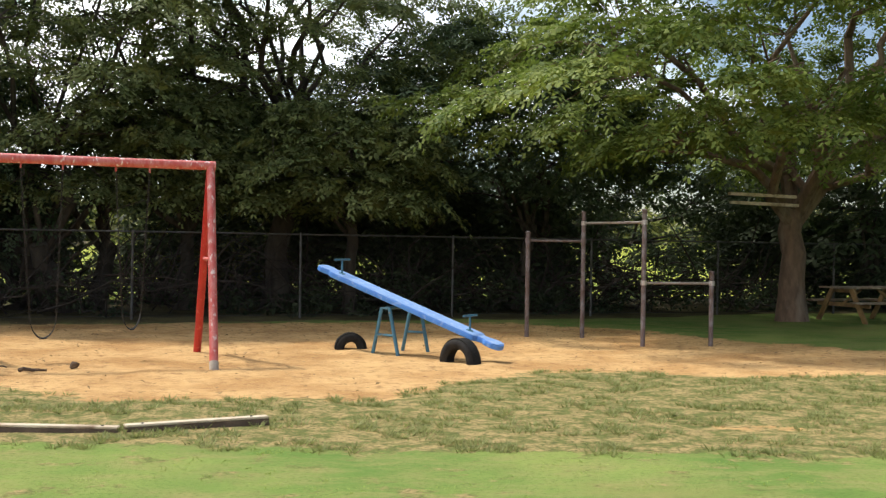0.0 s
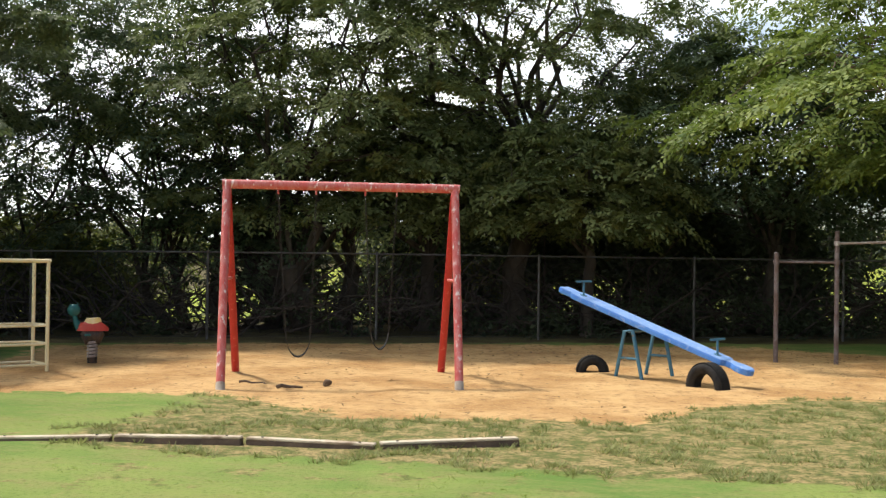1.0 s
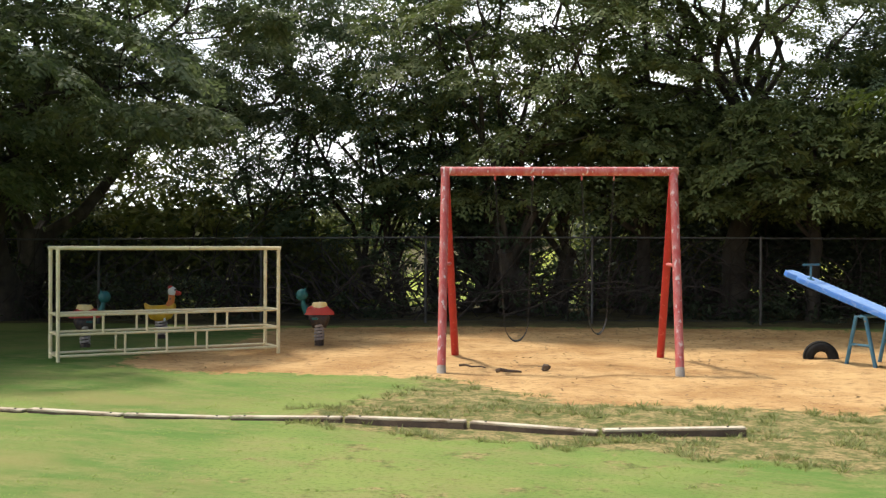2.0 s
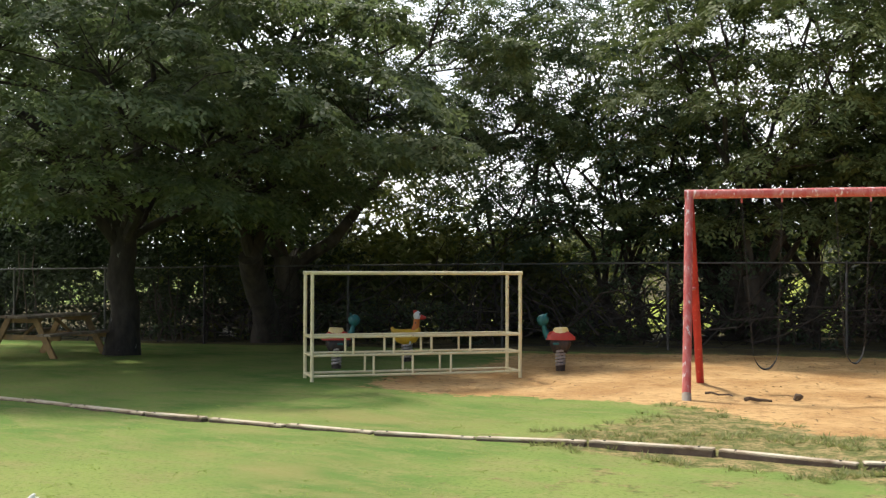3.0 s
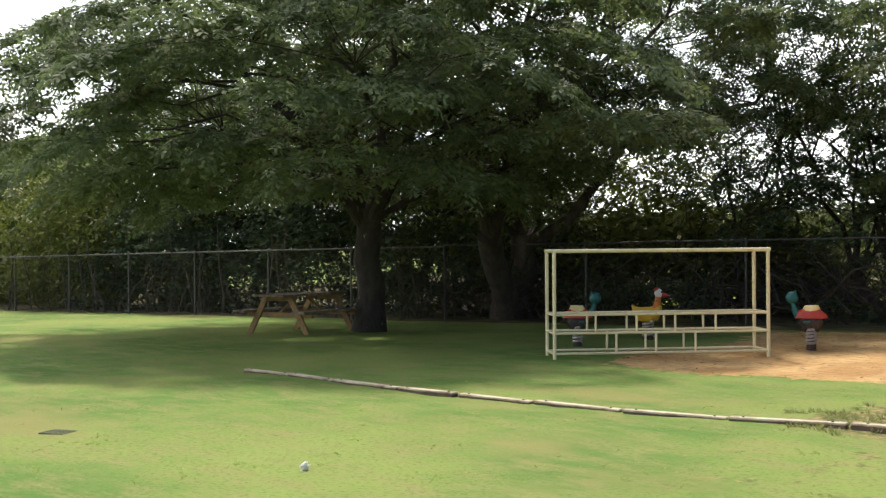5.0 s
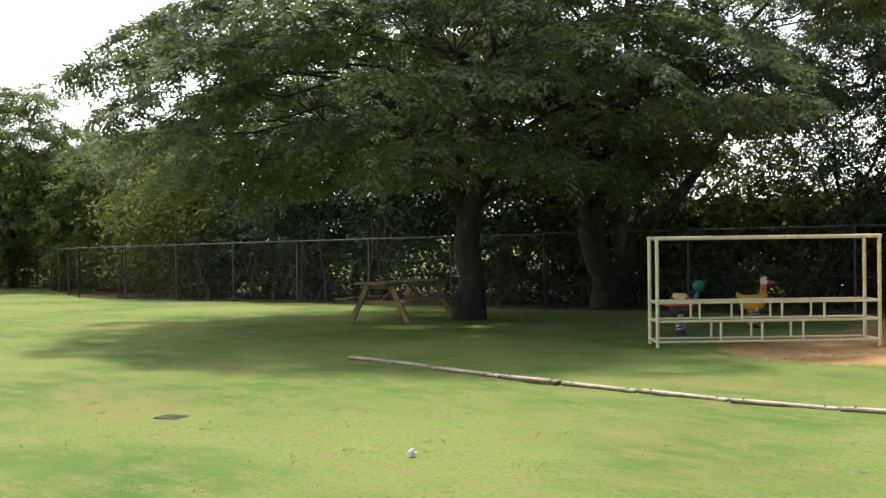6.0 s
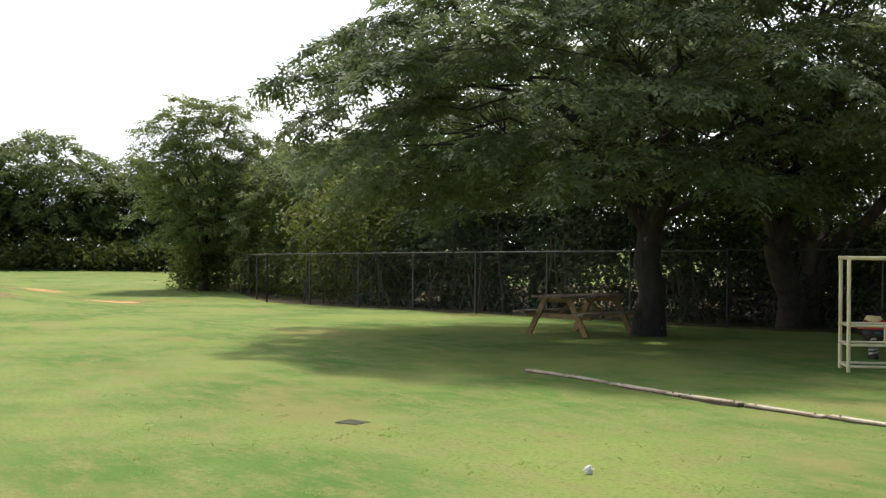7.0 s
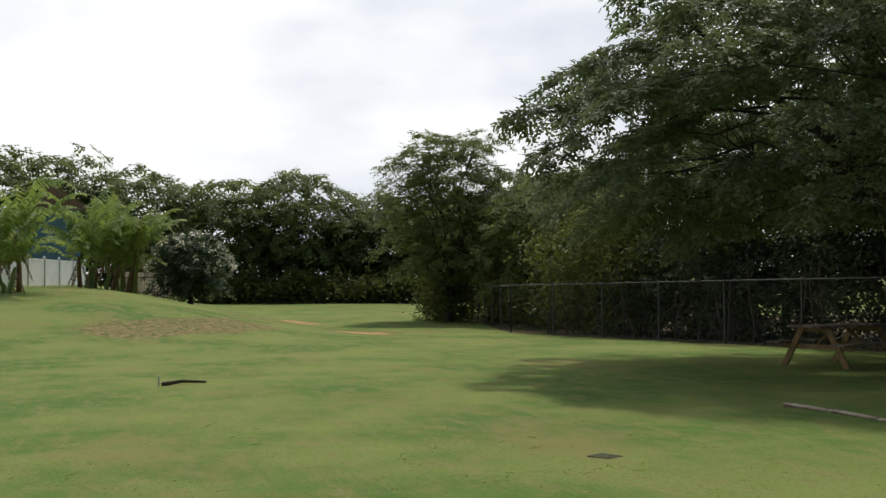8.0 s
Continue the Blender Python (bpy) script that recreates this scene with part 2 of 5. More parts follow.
LEAF_BANANA = leaf_material("banana_leaf", (0.09, 0.17, 0.04), (0.34, 0.40, 0.13), (0.30, 0.40, 0.08), 0.4)
DRYLEAF = leaf_material("dry_leaf", (0.12, 0.075, 0.03), (0.28, 0.19, 0.09), (0.25, 0.16, 0.06))
GRASS = leaf_material("grass_blade", (0.19, 0.28, 0.06), (0.30, 0.36, 0.10), (0.26, 0.36, 0.06), 0.5)
STRAW = leaf_material("dry_grass_blade", (0.115, 0.155, 0.042), (0.31, 0.32, 0.13), (0.26, 0.28, 0.09), 0.45)
YELLOW = material("yellow_plastic", (0.74, 0.44, 0.03), (0.62, 0.34, 0.03), 5, rough=0.45)
CREAM_PLASTIC = material("pale_yellow_plastic", (0.72, 0.50, 0.14), (0.78, 0.62, 0.34), 6, rough=0.5)
RED_PLASTIC = material("red_plastic", (0.52, 0.05, 0.025), (0.40, 0.035, 0.02), 5, rough=0.45)
TEAL_PLASTIC = material("teal_plastic", (0.012, 0.13, 0.125), (0.01, 0.09, 0.09), 5, rough=0.45)
ORANGE_PLASTIC = material("orange_plastic", (0.66, 0.20, 0.03), (0.55, 0.14, 0.02), 5, rough=0.45)
WHITE_PLASTIC = material("white_plastic", (0.75, 0.74, 0.70), (0.62, 0.60, 0.55), 6, rough=0.45)
SPRING = material("dark_spring_steel", (0.035, 0.03, 0.03), (0.09, 0.06, 0.045), 12, rough=0.5, metal=0.5)
VINYL = material("white_vinyl", (0.80, 0.81, 0.82), (0.72, 0.72, 0.72), 2, rough=0.5)
HOUSE_BLUE = material("blue_siding", (0.16, 0.27, 0.36), (0.13, 0.22, 0.30), 3, rough=0.8)
HOUSE_ROOF = material("brown_roof", (0.28, 0.17, 0.11), (0.20, 0.12, 0.08), 6, rough=0.9)
FLOWER = material("white_blossom", (0.82, 0.80, 0.70), (0.70, 0.66, 0.45), 5, rough=0.7)
DARKWOOD = material("dark_debris", (0.06, 0.04, 0.03), (0.12, 0.08, 0.05), 9, rough=0.95, bump=0.4)
PAPER = material("white_litter", (0.78, 0.76, 0.70), (0.62, 0.58, 0.5), 9, rough=0.8)
GRATE = material("iron_cover", (0.09, 0.11, 0.05), (0.14, 0.14, 0.075), 9, rough=0.7, metal=0.4)

# ---- building helpers ----
ORIGIN = {}


def thing(name, at, label, category, group="", kind=""):
    """A thing: an Empty at its base, to parent its parts, whose meshes are made in world places."""
    ob = new(name)
    ob.location = at
    ob.empty_display_size = 0.2
    ORIGIN[ob] = Vector(at)
    return tagged(ob, label, category, group, kind)


def part(name, bm, mat, parent=None, label="", smooth=False):
    """Links a bmesh, made in world places, as one mesh under a thing or a part."""
    o = ORIGIN.get(parent, Vector((0, 0, 0)))
    if parent is not None:
        bmesh.ops.translate(bm, verts=bm.verts, vec=-o)
    bmesh.ops.recalc_face_normals(bm, faces=bm.faces)
    me = bpy.data.meshes.new(name)
    bm.to_mesh(me)
    bm.free()
    me.materials.append(mat)
    if smooth:
        me.shade_smooth()
        me.set_sharp_from_angle(angle=radians(42))
    ob = new(name, me)
    ORIGIN[ob] = o
    if parent is not None:
        ob.parent = parent
    if label:
        tagged(ob, label)
    return ob


def frame_of(d):
    d = Vector(d).normalized()
    a = d.cross(Vector((0, 0, 1)) if abs(d.z) < 0.95 else Vector((1, 0, 0))).normalized()
    return a, d.cross(a)


def add_tube(bm, pts, radii, sides=10, cap=True):
    """A tapered round bar along points."""
    rings = []
    for i, p in enumerate(pts):
        d = Vector(pts[min(i + 1, len(pts) - 1)]) - Vector(pts[max(i - 1, 0)])
        if i == 0:
            a, b = frame_of(d)
        else:
            d.normalize()
            a = (a - d * a.dot(d)).normalized()
            b = d.cross(a)
        r = radii[i] if isinstance(radii, (list, tuple)) else radii
        rings.append([bm.verts.new(Vector(p) + a * (r * math.cos(k * math.tau / sides)) + b * (r * math.sin(k * math.tau / sides))) for k in range(sides)])
    for r0, r1 in zip(rings, rings[1:]):
        for k in range(sides):
            bm.faces.new((r0[k], r0[(k + 1) % sides], r1[(k + 1) % sides], r1[k]))
    if cap:
        bm.faces.new(rings[0][::-1])
        bm.faces.new(rings[-1])
    return bm


def tube(pts, radii, sides=10):
    return add_tube(bmesh.new(), pts, radii, sides)


def add_box(bm, m, sx, sy, sz, bevel=0.0):
    r = bmesh.ops.create_cube(bm, size=1.0, matrix=m @ Matrix.Diagonal((sx, sy, sz, 1)))
    if bevel:
        edges = list({e for v in r["verts"] for e in v.link_edges})
        bmesh.ops.bevel(bm, geom=edges, offset=bevel, segments=2, affect="EDGES")
    return bm


def box(m, sx, sy, sz, bevel=0.0):
    return add_box(bmesh.new(), m, sx, sy, sz, bevel)


def beam(a, b, w, h, bevel=0.006):
    """A squared timber from a to b: w across, h upwards."""
    a, b = Vector(a), Vector(b)
    d = (b - a).normalized()
    s = d.cross(Vector((0, 0, 1)))
    s = s.normalized() if s.length > 1e-4 else Vector((1, 0, 0))
    u = s.cross(d)
    m = Matrix((s, d, u)).transposed().to_4x4()
    m.translation = (a + b) / 2
    return box(m, w, (b - a).length, h, bevel)


def blob(at, rx, ry, rz, m=None, seg=14):
    bm = bmesh.new()
    mm = Matrix.Translation(at) @ (m or Matrix()) @ Matrix.Diagonal((rx, ry, rz, 1))
    bmesh.ops.create_uvsphere(bm, u_segments=seg, v_segments=max(6, seg // 2), radius=1.0, matrix=mm)
    return bm


def step(a, b, v):
    t = min(1.0, max(0.0, (v - a) / (b - a)))
    return t * t * (3 - 2 * t)


# ---- ground ----
def ground_z(x, y):
    d = math.hypot(x, y)
    left = step(-6, -16, x)
    z = -0.40 * left * step(14, 48, d)
    z += 1.6 * step(36, 85, y)
    z += 1.7 * step(10, -1, y) * step(-22, -46, x)
    return z


SAND_EDGE = [(-9.7, 12.9), (-9.2, 11.7), (-8.1, 11.5), (-7.0, 11.75), (-6.0, 12.0), (-5.2, 12.1), (-4.4, 11.7), (-3.4, 10.9), (-2.4, 10.9),
             (-1.5, 11.1), (-0.5, 11.2), (0.1, 12.4), (1.2, 13.7), (2.3, 13.9), (3.5, 13.5), (4.3, 13.5), (6.6, 14.6), (8.5, 15.2), (8.0, 16.6),
             (6.4, 17.2), (4.7, 18.8), (3.3, 20.7), (1.3, 21.8), (-1.9, 21.3), (-7.6, 19.6), (-10.6, 18.0), (-9.6, 15.2)]
FENCE_LINE = [(15.0, 28.6), (-17.5, 16.75), (-35.6, 13.6), (-50.0, 17.2)]


def edge_distance(px, py, poly, closed=True):
    """Signed distance to an outline, positive inside; to an open line, positive beyond it (larger y)."""
    best, inside = np.full(px.shape, 1e9), np.zeros(px.shape, bool)
    n = len(poly)
    for i in range(n if closed else n - 1):
        (x0, y0), (x1, y1) = poly[i], poly[(i + 1) % n]
        dx, dy = x1 - x0, y1 - y0
        t = np.clip(((px - x0) * dx + (py - y0) * dy) / (dx * dx + dy * dy), 0, 1)
        best = np.minimum(best, np.hypot(px - x0 - t * dx, py - y0 - t * dy))
        if closed:
            crosses = (y0 > py) != (y1 > py)
            inside ^= crosses & (px < (x1 - x0) * (py - y0) / (y1 - y0 + 1e-12) + x0)
    if closed:
        return np.where(inside, best, -best)
    xs, ys = [p[0] for p in reversed(poly)], [p[1] for p in reversed(poly)]
    return np.where(py > np.interp(px, xs, ys), best, -best)


def smooth_np(a, b, v):
    t = np.clip((v - a) / (b - a), 0, 1)
    return t * t * (3 - 2 * t)


def covers(px, py):
    """How much sand, dry turf, litter under the trees and open meadow cover a place."""
    sand = smooth_np(-0.8, 0.8, edge_distance(px, py, SAND_EDGE))
    # bare pale soil in the near turf, and worn soil far out on the field
    sand = sand + 0.50 * np.exp(-((px - 2.65) / 0.75) ** 2 - ((py - 9.85) / 0.40) ** 2)
    sand = sand + 0.95 * np.exp(-((px + 38.0) / 1.7) ** 2 - ((py - 9.1) / 1.0) ** 2) + 0.75 * np.exp(-((px + 50) / 4) ** 2 - ((py - 9.0) / 1.0) ** 2)
    band = smooth_np(-5.8, -3.2, edge_distance(px, py, SAND_EDGE)) * smooth_np(-6.2, -3.6, px) * smooth_np(8.3, 9.2, py) * smooth_np(15.5, 14.0, py)
    dry = 0.95 * band + 1.3 * np.exp(-((px + 38) / 2.6) ** 2 - ((py - 9.0) / 1.1) ** 2) + 1.1 * np.exp(-((px + 48) / 3.2) ** 2 - ((py - 3) / 2.4) ** 2) + 0.7 * np.exp(-((px + 51) / 3.5) ** 2 - ((py - 8.2) / 1.4) ** 2)
    dry = dry + sum(h * np.exp(-((px - x) / 2.2) ** 2 - ((py - y) / 1.3) ** 2) for x, y, h in ((-30.6, 1.0, 1.0), (-32.4, 3.0, 1.0), (-35.0, 4.6, 0.9), (-42.6, 6.0, 1.0)))
    dry = dry + 0.31 * smooth_np(10.5, 8.8, py) * smooth_np(-7, -4.0, px)
    dry = dry + 1.1 * np.exp(-((px - 2.9) / 0.8) ** 2 - ((py - 10.2) / 0.45) ** 2)
    beyond = edge_distance(px, py, FENCE_LINE, False)
    wild = smooth_np(-0.5 - 1.7 * smooth_np(-15, -12, px) * smooth_np(7, 4, px), 0.6, beyond) * np.maximum(smooth_np(9, 5, beyond), smooth_np(-15, -20, px) * smooth_np(-52, -46, px))
    meadow = smooth_np(5, 9, beyond) * smooth_np(-26, -20, px)
    return sand, dry, wild, meadow


def steps_out(lo, hi, fine, far, less):
    """Coordinates at a fine pitch from lo to hi, then ever wider out to far."""
    mid = list(np.arange(lo, hi + 1e-6, fine)) + list(np.arange(less, lo - 0.2, 0.45))
    up, gap = [hi], fine
    while up[-1] < far:
        gap *= 1.16
        up.append(up[-1] + gap)
    down, gap = [less], 0.45
    while down[-1] > -far:
        gap *= 1.16
        down.append(down[-1] - gap)
    return np.array(sorted(set(down + mid + up)))


def relief(x, y, sand):
    """Small unevenness of the turf, and the scuffed sand."""
    h = noise.noise(Vector((x * 1.1, y * 1.1, 0))) * 0.020 + noise.noise(Vector((x * 4, y * 4, 3))) * 0.010
    return h + sand * noise.noise(Vector((x * 2.3, y * 2.3, 7))) * 0.022


def build_ground():
    xs, ys = steps_out(-20, 9, 0.14, 2500, -62), steps_out(3.5, 24, 0.14, 2500, -6)
    gx, gy = np.meshgrid(xs, ys)
    px, py = gx.ravel(), gy.ravel()
    z = np.array([ground_z(a, b) for a, b in zip(px, py)])
    near = (np.abs(px) < 60) & (np.abs(py) < 60)
    sand, dry, wild, meadow = covers(px, py)
    z = z - 0.03 * sand + np.array([relief(a, b, c) if k else 0.0 for a, b, c, k in zip(px, py, sand, near)])
    w, h = len(xs), len(ys)
    idx = np.arange(w * h).reshape(h, w)
    quads = np.stack([idx[:-1, :-1], idx[:-1, 1:], idx[1:, 1:], idx[1:, :-1]], -1).reshape(-1, 4)
    me = bpy.data.meshes.new("ground")
    me.vertices.add(w * h)
    me.vertices.foreach_set("co", np.stack([px, py, z], 1).ravel())
    me.loops.add(len(quads) * 4)
    me.loops.foreach_set("vertex_index", quads.ravel())
    me.polygons.add(len(quads))
    me.polygons.foreach_set("loop_start", np.arange(0, len(quads) * 4, 4))
    me.update(calc_edges=True)
    me.shade_smooth()
    for key, values in (("sand", sand), ("dry", dry), ("wild", wild), ("meadow", meadow)):
        a = me.attributes.new(key, "FLOAT", "POINT")
        a.data.foreach_set("value", values.astype(np.float32))
    me.materials.append(GROUND)
    tagged(new("ground", me), "mown lawn with worn orange sand under the play equipment", "ground", kind="structure")


build_ground()


def quads_mesh(name, corners, mat):
    """One mesh out of an array of loose quads, (n, 4, 3)."""
    n = len(corners)
    me = bpy.data.meshes.new(name)
    me.vertices.add(n * 4)
    me.vertices.foreach_set("co", np.ascontiguousarray(corners, dtype=np.float32).ravel())
    me.loops.add(n * 4)
    me.loops.foreach_set("vertex_index", np.arange(n * 4))
    me.polygons.add(n)
    me.polygons.foreach_set("loop_start", np.arange(0, n * 4, 4))
    me.update(calc_edges=True)
    me.materials.append(mat)
    return me


def leaf_quads(rng, centre, length, width, flat=0.55, slope=None):
    """Kite-shaped leaves at the centres; flat: how closely they keep to the slope (level, if none is given)."""
    n = len(centre)
    yaw = rng.uniform(0, math.tau, n)
    g = np.zeros((n, 2)) if slope is None else slope
    c, q = np.cos(yaw), np.sin(yaw)
    d = np.stack([c, q, g[:, 0] * c + g[:, 1] * q + rng.normal(-0.12, 0.8 * (1 - flat) + 0.12, n)], 1)
    d /= np.linalg.norm(d, axis=1)[:, None]
    s = np.stack([-q, c, -g[:, 0] * q + g[:, 1] * c + rng.normal(0, 1.0 * (1 - flat) + 0.15, n)], 1)
    s /= np.linalg.norm(s, axis=1)[:, None]
    ln = (length * rng.uniform(0.6, 1.25, n))[:, None]
    wd = (width * rng.uniform(0.6, 1.25, n))[:, None]
    return np.stack([centre - d * ln * 0.5, centre + s * wd * 0.5 - d * ln * 0.08, centre + d * ln * 0.5, centre - s * wd * 0.5 - d * ln * 0.08], 1)


# ---- trees ----
def curve_between(rng, a, b, n, wobble, sag=0.0):
    a, b = np.array(a, float), np.array(b, float)
    out = []
    for i in range(n + 1):
        t = i / n
        p = a + (b - a) * t + np.array([0, 0, -sag * 4 * t * (1 - t)])
        if 0 < i < n:
            p = p + rng.normal(0, wobble, 3)
        out.append(p)
    return out


def frond_quads(rng, root, yaw, length, rise, droop, pairs, leaflet, fill=0.5):
    """Feathery leaves: pairs of leaflets along an arched stalk that starts at the root."""
    n = len(root)
    d = np.stack([np.cos(yaw), np.sin(yaw), np.zeros(n)], 1)
    roll = rng.normal(0, 0.45, n)
    side = np.stack([-np.sin(yaw) * np.cos(roll), np.cos(yaw) * np.cos(roll), np.sin(roll)], 1)
    length = length * rng.uniform(0.65, 1.3, n)
    out = []
    for j in range(pairs):
        t = (j + 0.8) / pairs
        p = root + d * (length * t)[:, None]
        p[:, 2] += length * (rise * t - droop * t * t)
        tan = d.copy()
        tan[:, 2] = rise - 2 * droop * t
        tan /= np.linalg.norm(tan, axis=1)[:, None]
        h = tan * (length / pairs * fill)[:, None]
        reach = leaflet * (1.15 - 0.65 * abs(t - 0.45))
        for k in (-1, 1):
            v = side * k + tan * 0.35 + np.array([0, 0, -0.22]) + rng.normal(0, 0.16, (n, 3))
            v *= (reach * rng.uniform(0.75, 1.25, n))[:, None]
            out.append(np.stack([p, p + v * 0.45 - h, p + v, p + v * 0.55 + h], 1))
    return np.concatenate(out)


def spaced(rng, pts, count):
    """Picks places that keep their distance from one another."""
    chosen = [0]
    gap = np.linalg.norm(pts - pts[0], axis=1)
    for _ in range(min(count, len(pts)) - 1):
        k = int(np.argmax(gap * rng.uniform(0.75, 1.0, len(pts))))
        chosen.append(k)
        gap = np.minimum(gap, np.linalg.norm(pts - pts[k], axis=1))
    return pts[chosen]


def build_tree(label, base, trunk_r, fork_z, crown, limbs, leaves, leaf_mat, bark, seed, frond=(0.36, 0.10, 4), tops=0.5, stems=1, clump=0.9, hollow=0.40,
               category="tree", group="", lean=(0, 0), name="tree", limb_r=0.55, low=0.85, pads=90, skirt=0.55, droop=0.45, ragged=0.16):
    """A tree: tapered trunk, limbs that fork towards the crown, a twig to each bough, and boughs of feathery drooping leaves.
    crown: centre x, y, z and radii x, y, z; skirt: how deep the underside hangs, as a share of the upper radius."""
    rng = np.random.default_rng(seed)
    bx, by = base
    bz = ground_z(bx, by) - 0.05
    root = thing(name, (bx, by, bz), label, category, group)
    trunk_bm, limb_bm = bmesh.new(), bmesh.new()
    cx, cy, cz, rx, ry, rz = crown
    mid, radii = np.array([cx, cy, cz]), np.array([rx, ry, rz])
    ends = []
    for s in range(stems):
        off = np.array([rng.normal(0, 0.3), rng.normal(0, 0.3), 0]) if stems > 1 else np.zeros(3)
        top = np.array([bx + lean[0], by + lean[1], bz + fork_z]) + off * 2.5
        foot = np.array([bx, by, bz]) + off
        pts = curve_between(rng, foot, top, 5, trunk_r * 0.14)
        r = trunk_r * (0.65 if stems > 1 else 1.0)
        add_tube(trunk_bm, pts, [r * 1.35, r * 1.08, r * 0.97, r * 0.92, r * 0.9, r * 0.85], 12)
        ends.append((top, r * 0.85))
    joints, girth = [], []
    for i in range(limbs):
        top, r = ends[i % len(ends)]
        ang = math.tau * (i + rng.uniform(-0.3, 0.3)) / limbs
        u = rng.uniform(0.25, 0.85)
        goal = mid + radii * np.array([u * math.cos(ang), u * math.sin(ang), rng.uniform(-0.05, 0.5) if u > 0.55 else rng.uniform(0.3, 0.75)])
        start = top + (np.array([bx, by, bz]) - top) * rng.uniform(0, 0.18)
        span = np.linalg.norm(goal - start)
        pts = curve_between(rng, start, goal, 7, 0.045 * span, sag=-0.09 * span * rng.uniform(0.2, 1))
        lr = r * limb_r * rng.uniform(0.6, 1.1)
        add_tube(limb_bm, pts, [lr * (1 - 0.82 * k / 7) for k in range(8)], 8)
        for k in range(2, 8):
            joints.append(pts[k])
            girth.append(lr * (1 - 0.82 * k / 7))
    joints, girth = np.array(joints), np.array(girth)
    # boughs keep to the crown's outer part, unevenly
    v = rng.normal(0, 1, (pads * 9, 3))
    v /= np.linalg.norm(v, axis=1)[:, None]
    v = v[v[:, 2] > -low]
    reach = rng.uniform(1 - hollow, 1.0, len(v)) * (1 + ragged * np.array([noise.noise(Vector(p) * 2.6 + Vector((seed * 3.7, 0, 0))) for p in v]) * 1.5)
    spot = v * reach[:, None]
    spot[:, 2] *= np.where(spot[:, 2] < 0, skirt, 1.0)
    spot = mid + spot * radii
    spot = spot[spot[:, 2] > bz + tops]
    centres = spaced(rng, spot, pads)
    pads = len(centres)
    for c in centres:
        gap = np.linalg.norm(joints - c, axis=1) + 1.2 * np.maximum(0, joints[:, 2] - c[2])
        k = int(np.argmin(gap))
        sub = curve_between(rng, joints[k], c, 4, 0.05 * gap[k], sag=-0.07 * gap[k])
        sr = min(max(0.012, girth[k] * 0.5), 0.05)
        add_tube(limb_bm, sub, [sr, sr * 0.85, sr * 0.65, sr * 0.45, sr * 0.2], 5, cap=False)
    long, leaflet, pairs = frond
    per = max(3, leaves // pads // (2 * pairs))
    size = np.repeat(clump * rng.uniform(0.6, 1.35, pads), per)
    r, a = np.sqrt(rng.uniform(0, 1, pads * per)) * 0.85, rng.uniform(0, math.tau, pads * per)
    rim = (centres[:, :2] - mid[:2]) / radii[:2]
    tilt = np.repeat(rng.normal(0, 0.16, (pads, 2)) - rim * 0.34, per, 0)
    dx, dy = r * size * np.cos(a), r * size * np.sin(a)
    dz = -0.32 * r ** 2 * size + rng.normal(0.03, 0.07, len(r)) * size + tilt[:, 0] * dx + tilt[:, 1] * dy
    foot = np.repeat(centres, per, 0) + np.stack([dx, dy, dz], 1)
    foot[:, 2] = np.maximum(foot[:, 2], bz + 0.25)
    yaw = a + rng.normal(0, 0.8, len(a))
    rise = tilt[:, 0] * np.cos(yaw) + tilt[:, 1] * np.sin(yaw) + rng.normal(0.15, 0.25, len(a))
    blades = frond_quads(rng, foot, yaw, long, rise, droop * rng.uniform(0.4, 1.4, len(a)), pairs, leaflet)
    o = np.array([bx, by, bz])
    part("trunk", trunk_bm, bark, root, smooth=True)
    part("branchwork", limb_bm, bark, root, smooth=True)
    crown_ob = new("crown", quads_mesh("crown", blades - o, leaf_mat))
    crown_ob.parent = root
    return root


ROW = "trees behind the fence"
build_tree("wide-crowned shade tree with bright feathery leaves on the lawn", (7.25, 23.6), 0.27, 2.35, (7.9, 21.8, 4.4, 7.8, 6.2, 4.6), 11, 150000, LEAF_BRIGHT, BARK_PALE, 11,
           clump=1.05, group="shade trees", pads=172, skirt=0.33, limb_r=0.66, frond=(0.37, 0.095, 4))
build_tree("wide shade tree with dark feathery crown over a picnic table", (-16.25, 13.6), 0.26, 2.3, (-16.5, 13.2, 3.9, 6.0, 6.0, 3.7), 10, 160000, LEAF_MID, BARK_SPOTTED, 12,
           clump=0.85, group="shade trees", pads=162, skirt=0.48, tops=1.9, ragged=0.11, frond=(0.33, 0.09, 4))
build_tree("large dark tree with several heavy limbs behind the fence", (-17.7, 19.2), 0.44, 1.9, (-16.3, 19.2, 5.0, 5.6, 5.0, 4.6), 9, 81900, LEAF_MID, BARK, 13, group=ROW, stems=2, clump=0.85, low=0.42, pads=82, skirt=0.40, limb_r=0.65, frond=(0.34, 0.09, 4))
build_tree("tall thorn tree with an upright dark trunk behind the fence", (-3.6, 24.6), 0.25, 3.2, (-4.0, 24.4, 5.6, 4.6, 3.6, 4.6), 12, 66300, LEAF_FEATHER, BARK, 14, group=ROW, lean=(0.3, 0), clump=0.8, pads=115, skirt=0.6, frond=(0.34, 0.09, 4))
build_tree("multi-stemmed thorn tree with low feathery boughs", (-7.4, 23.6), 0.30, 1.4, (-7.2, 22.8, 5.0, 4.2, 3.4, 4.6), 13, 66300, LEAF_FEATHER, BARK, 15, group=ROW, stems=3, clump=0.8, pads=115, skirt=0.72, frond=(0.34, 0.09, 4))
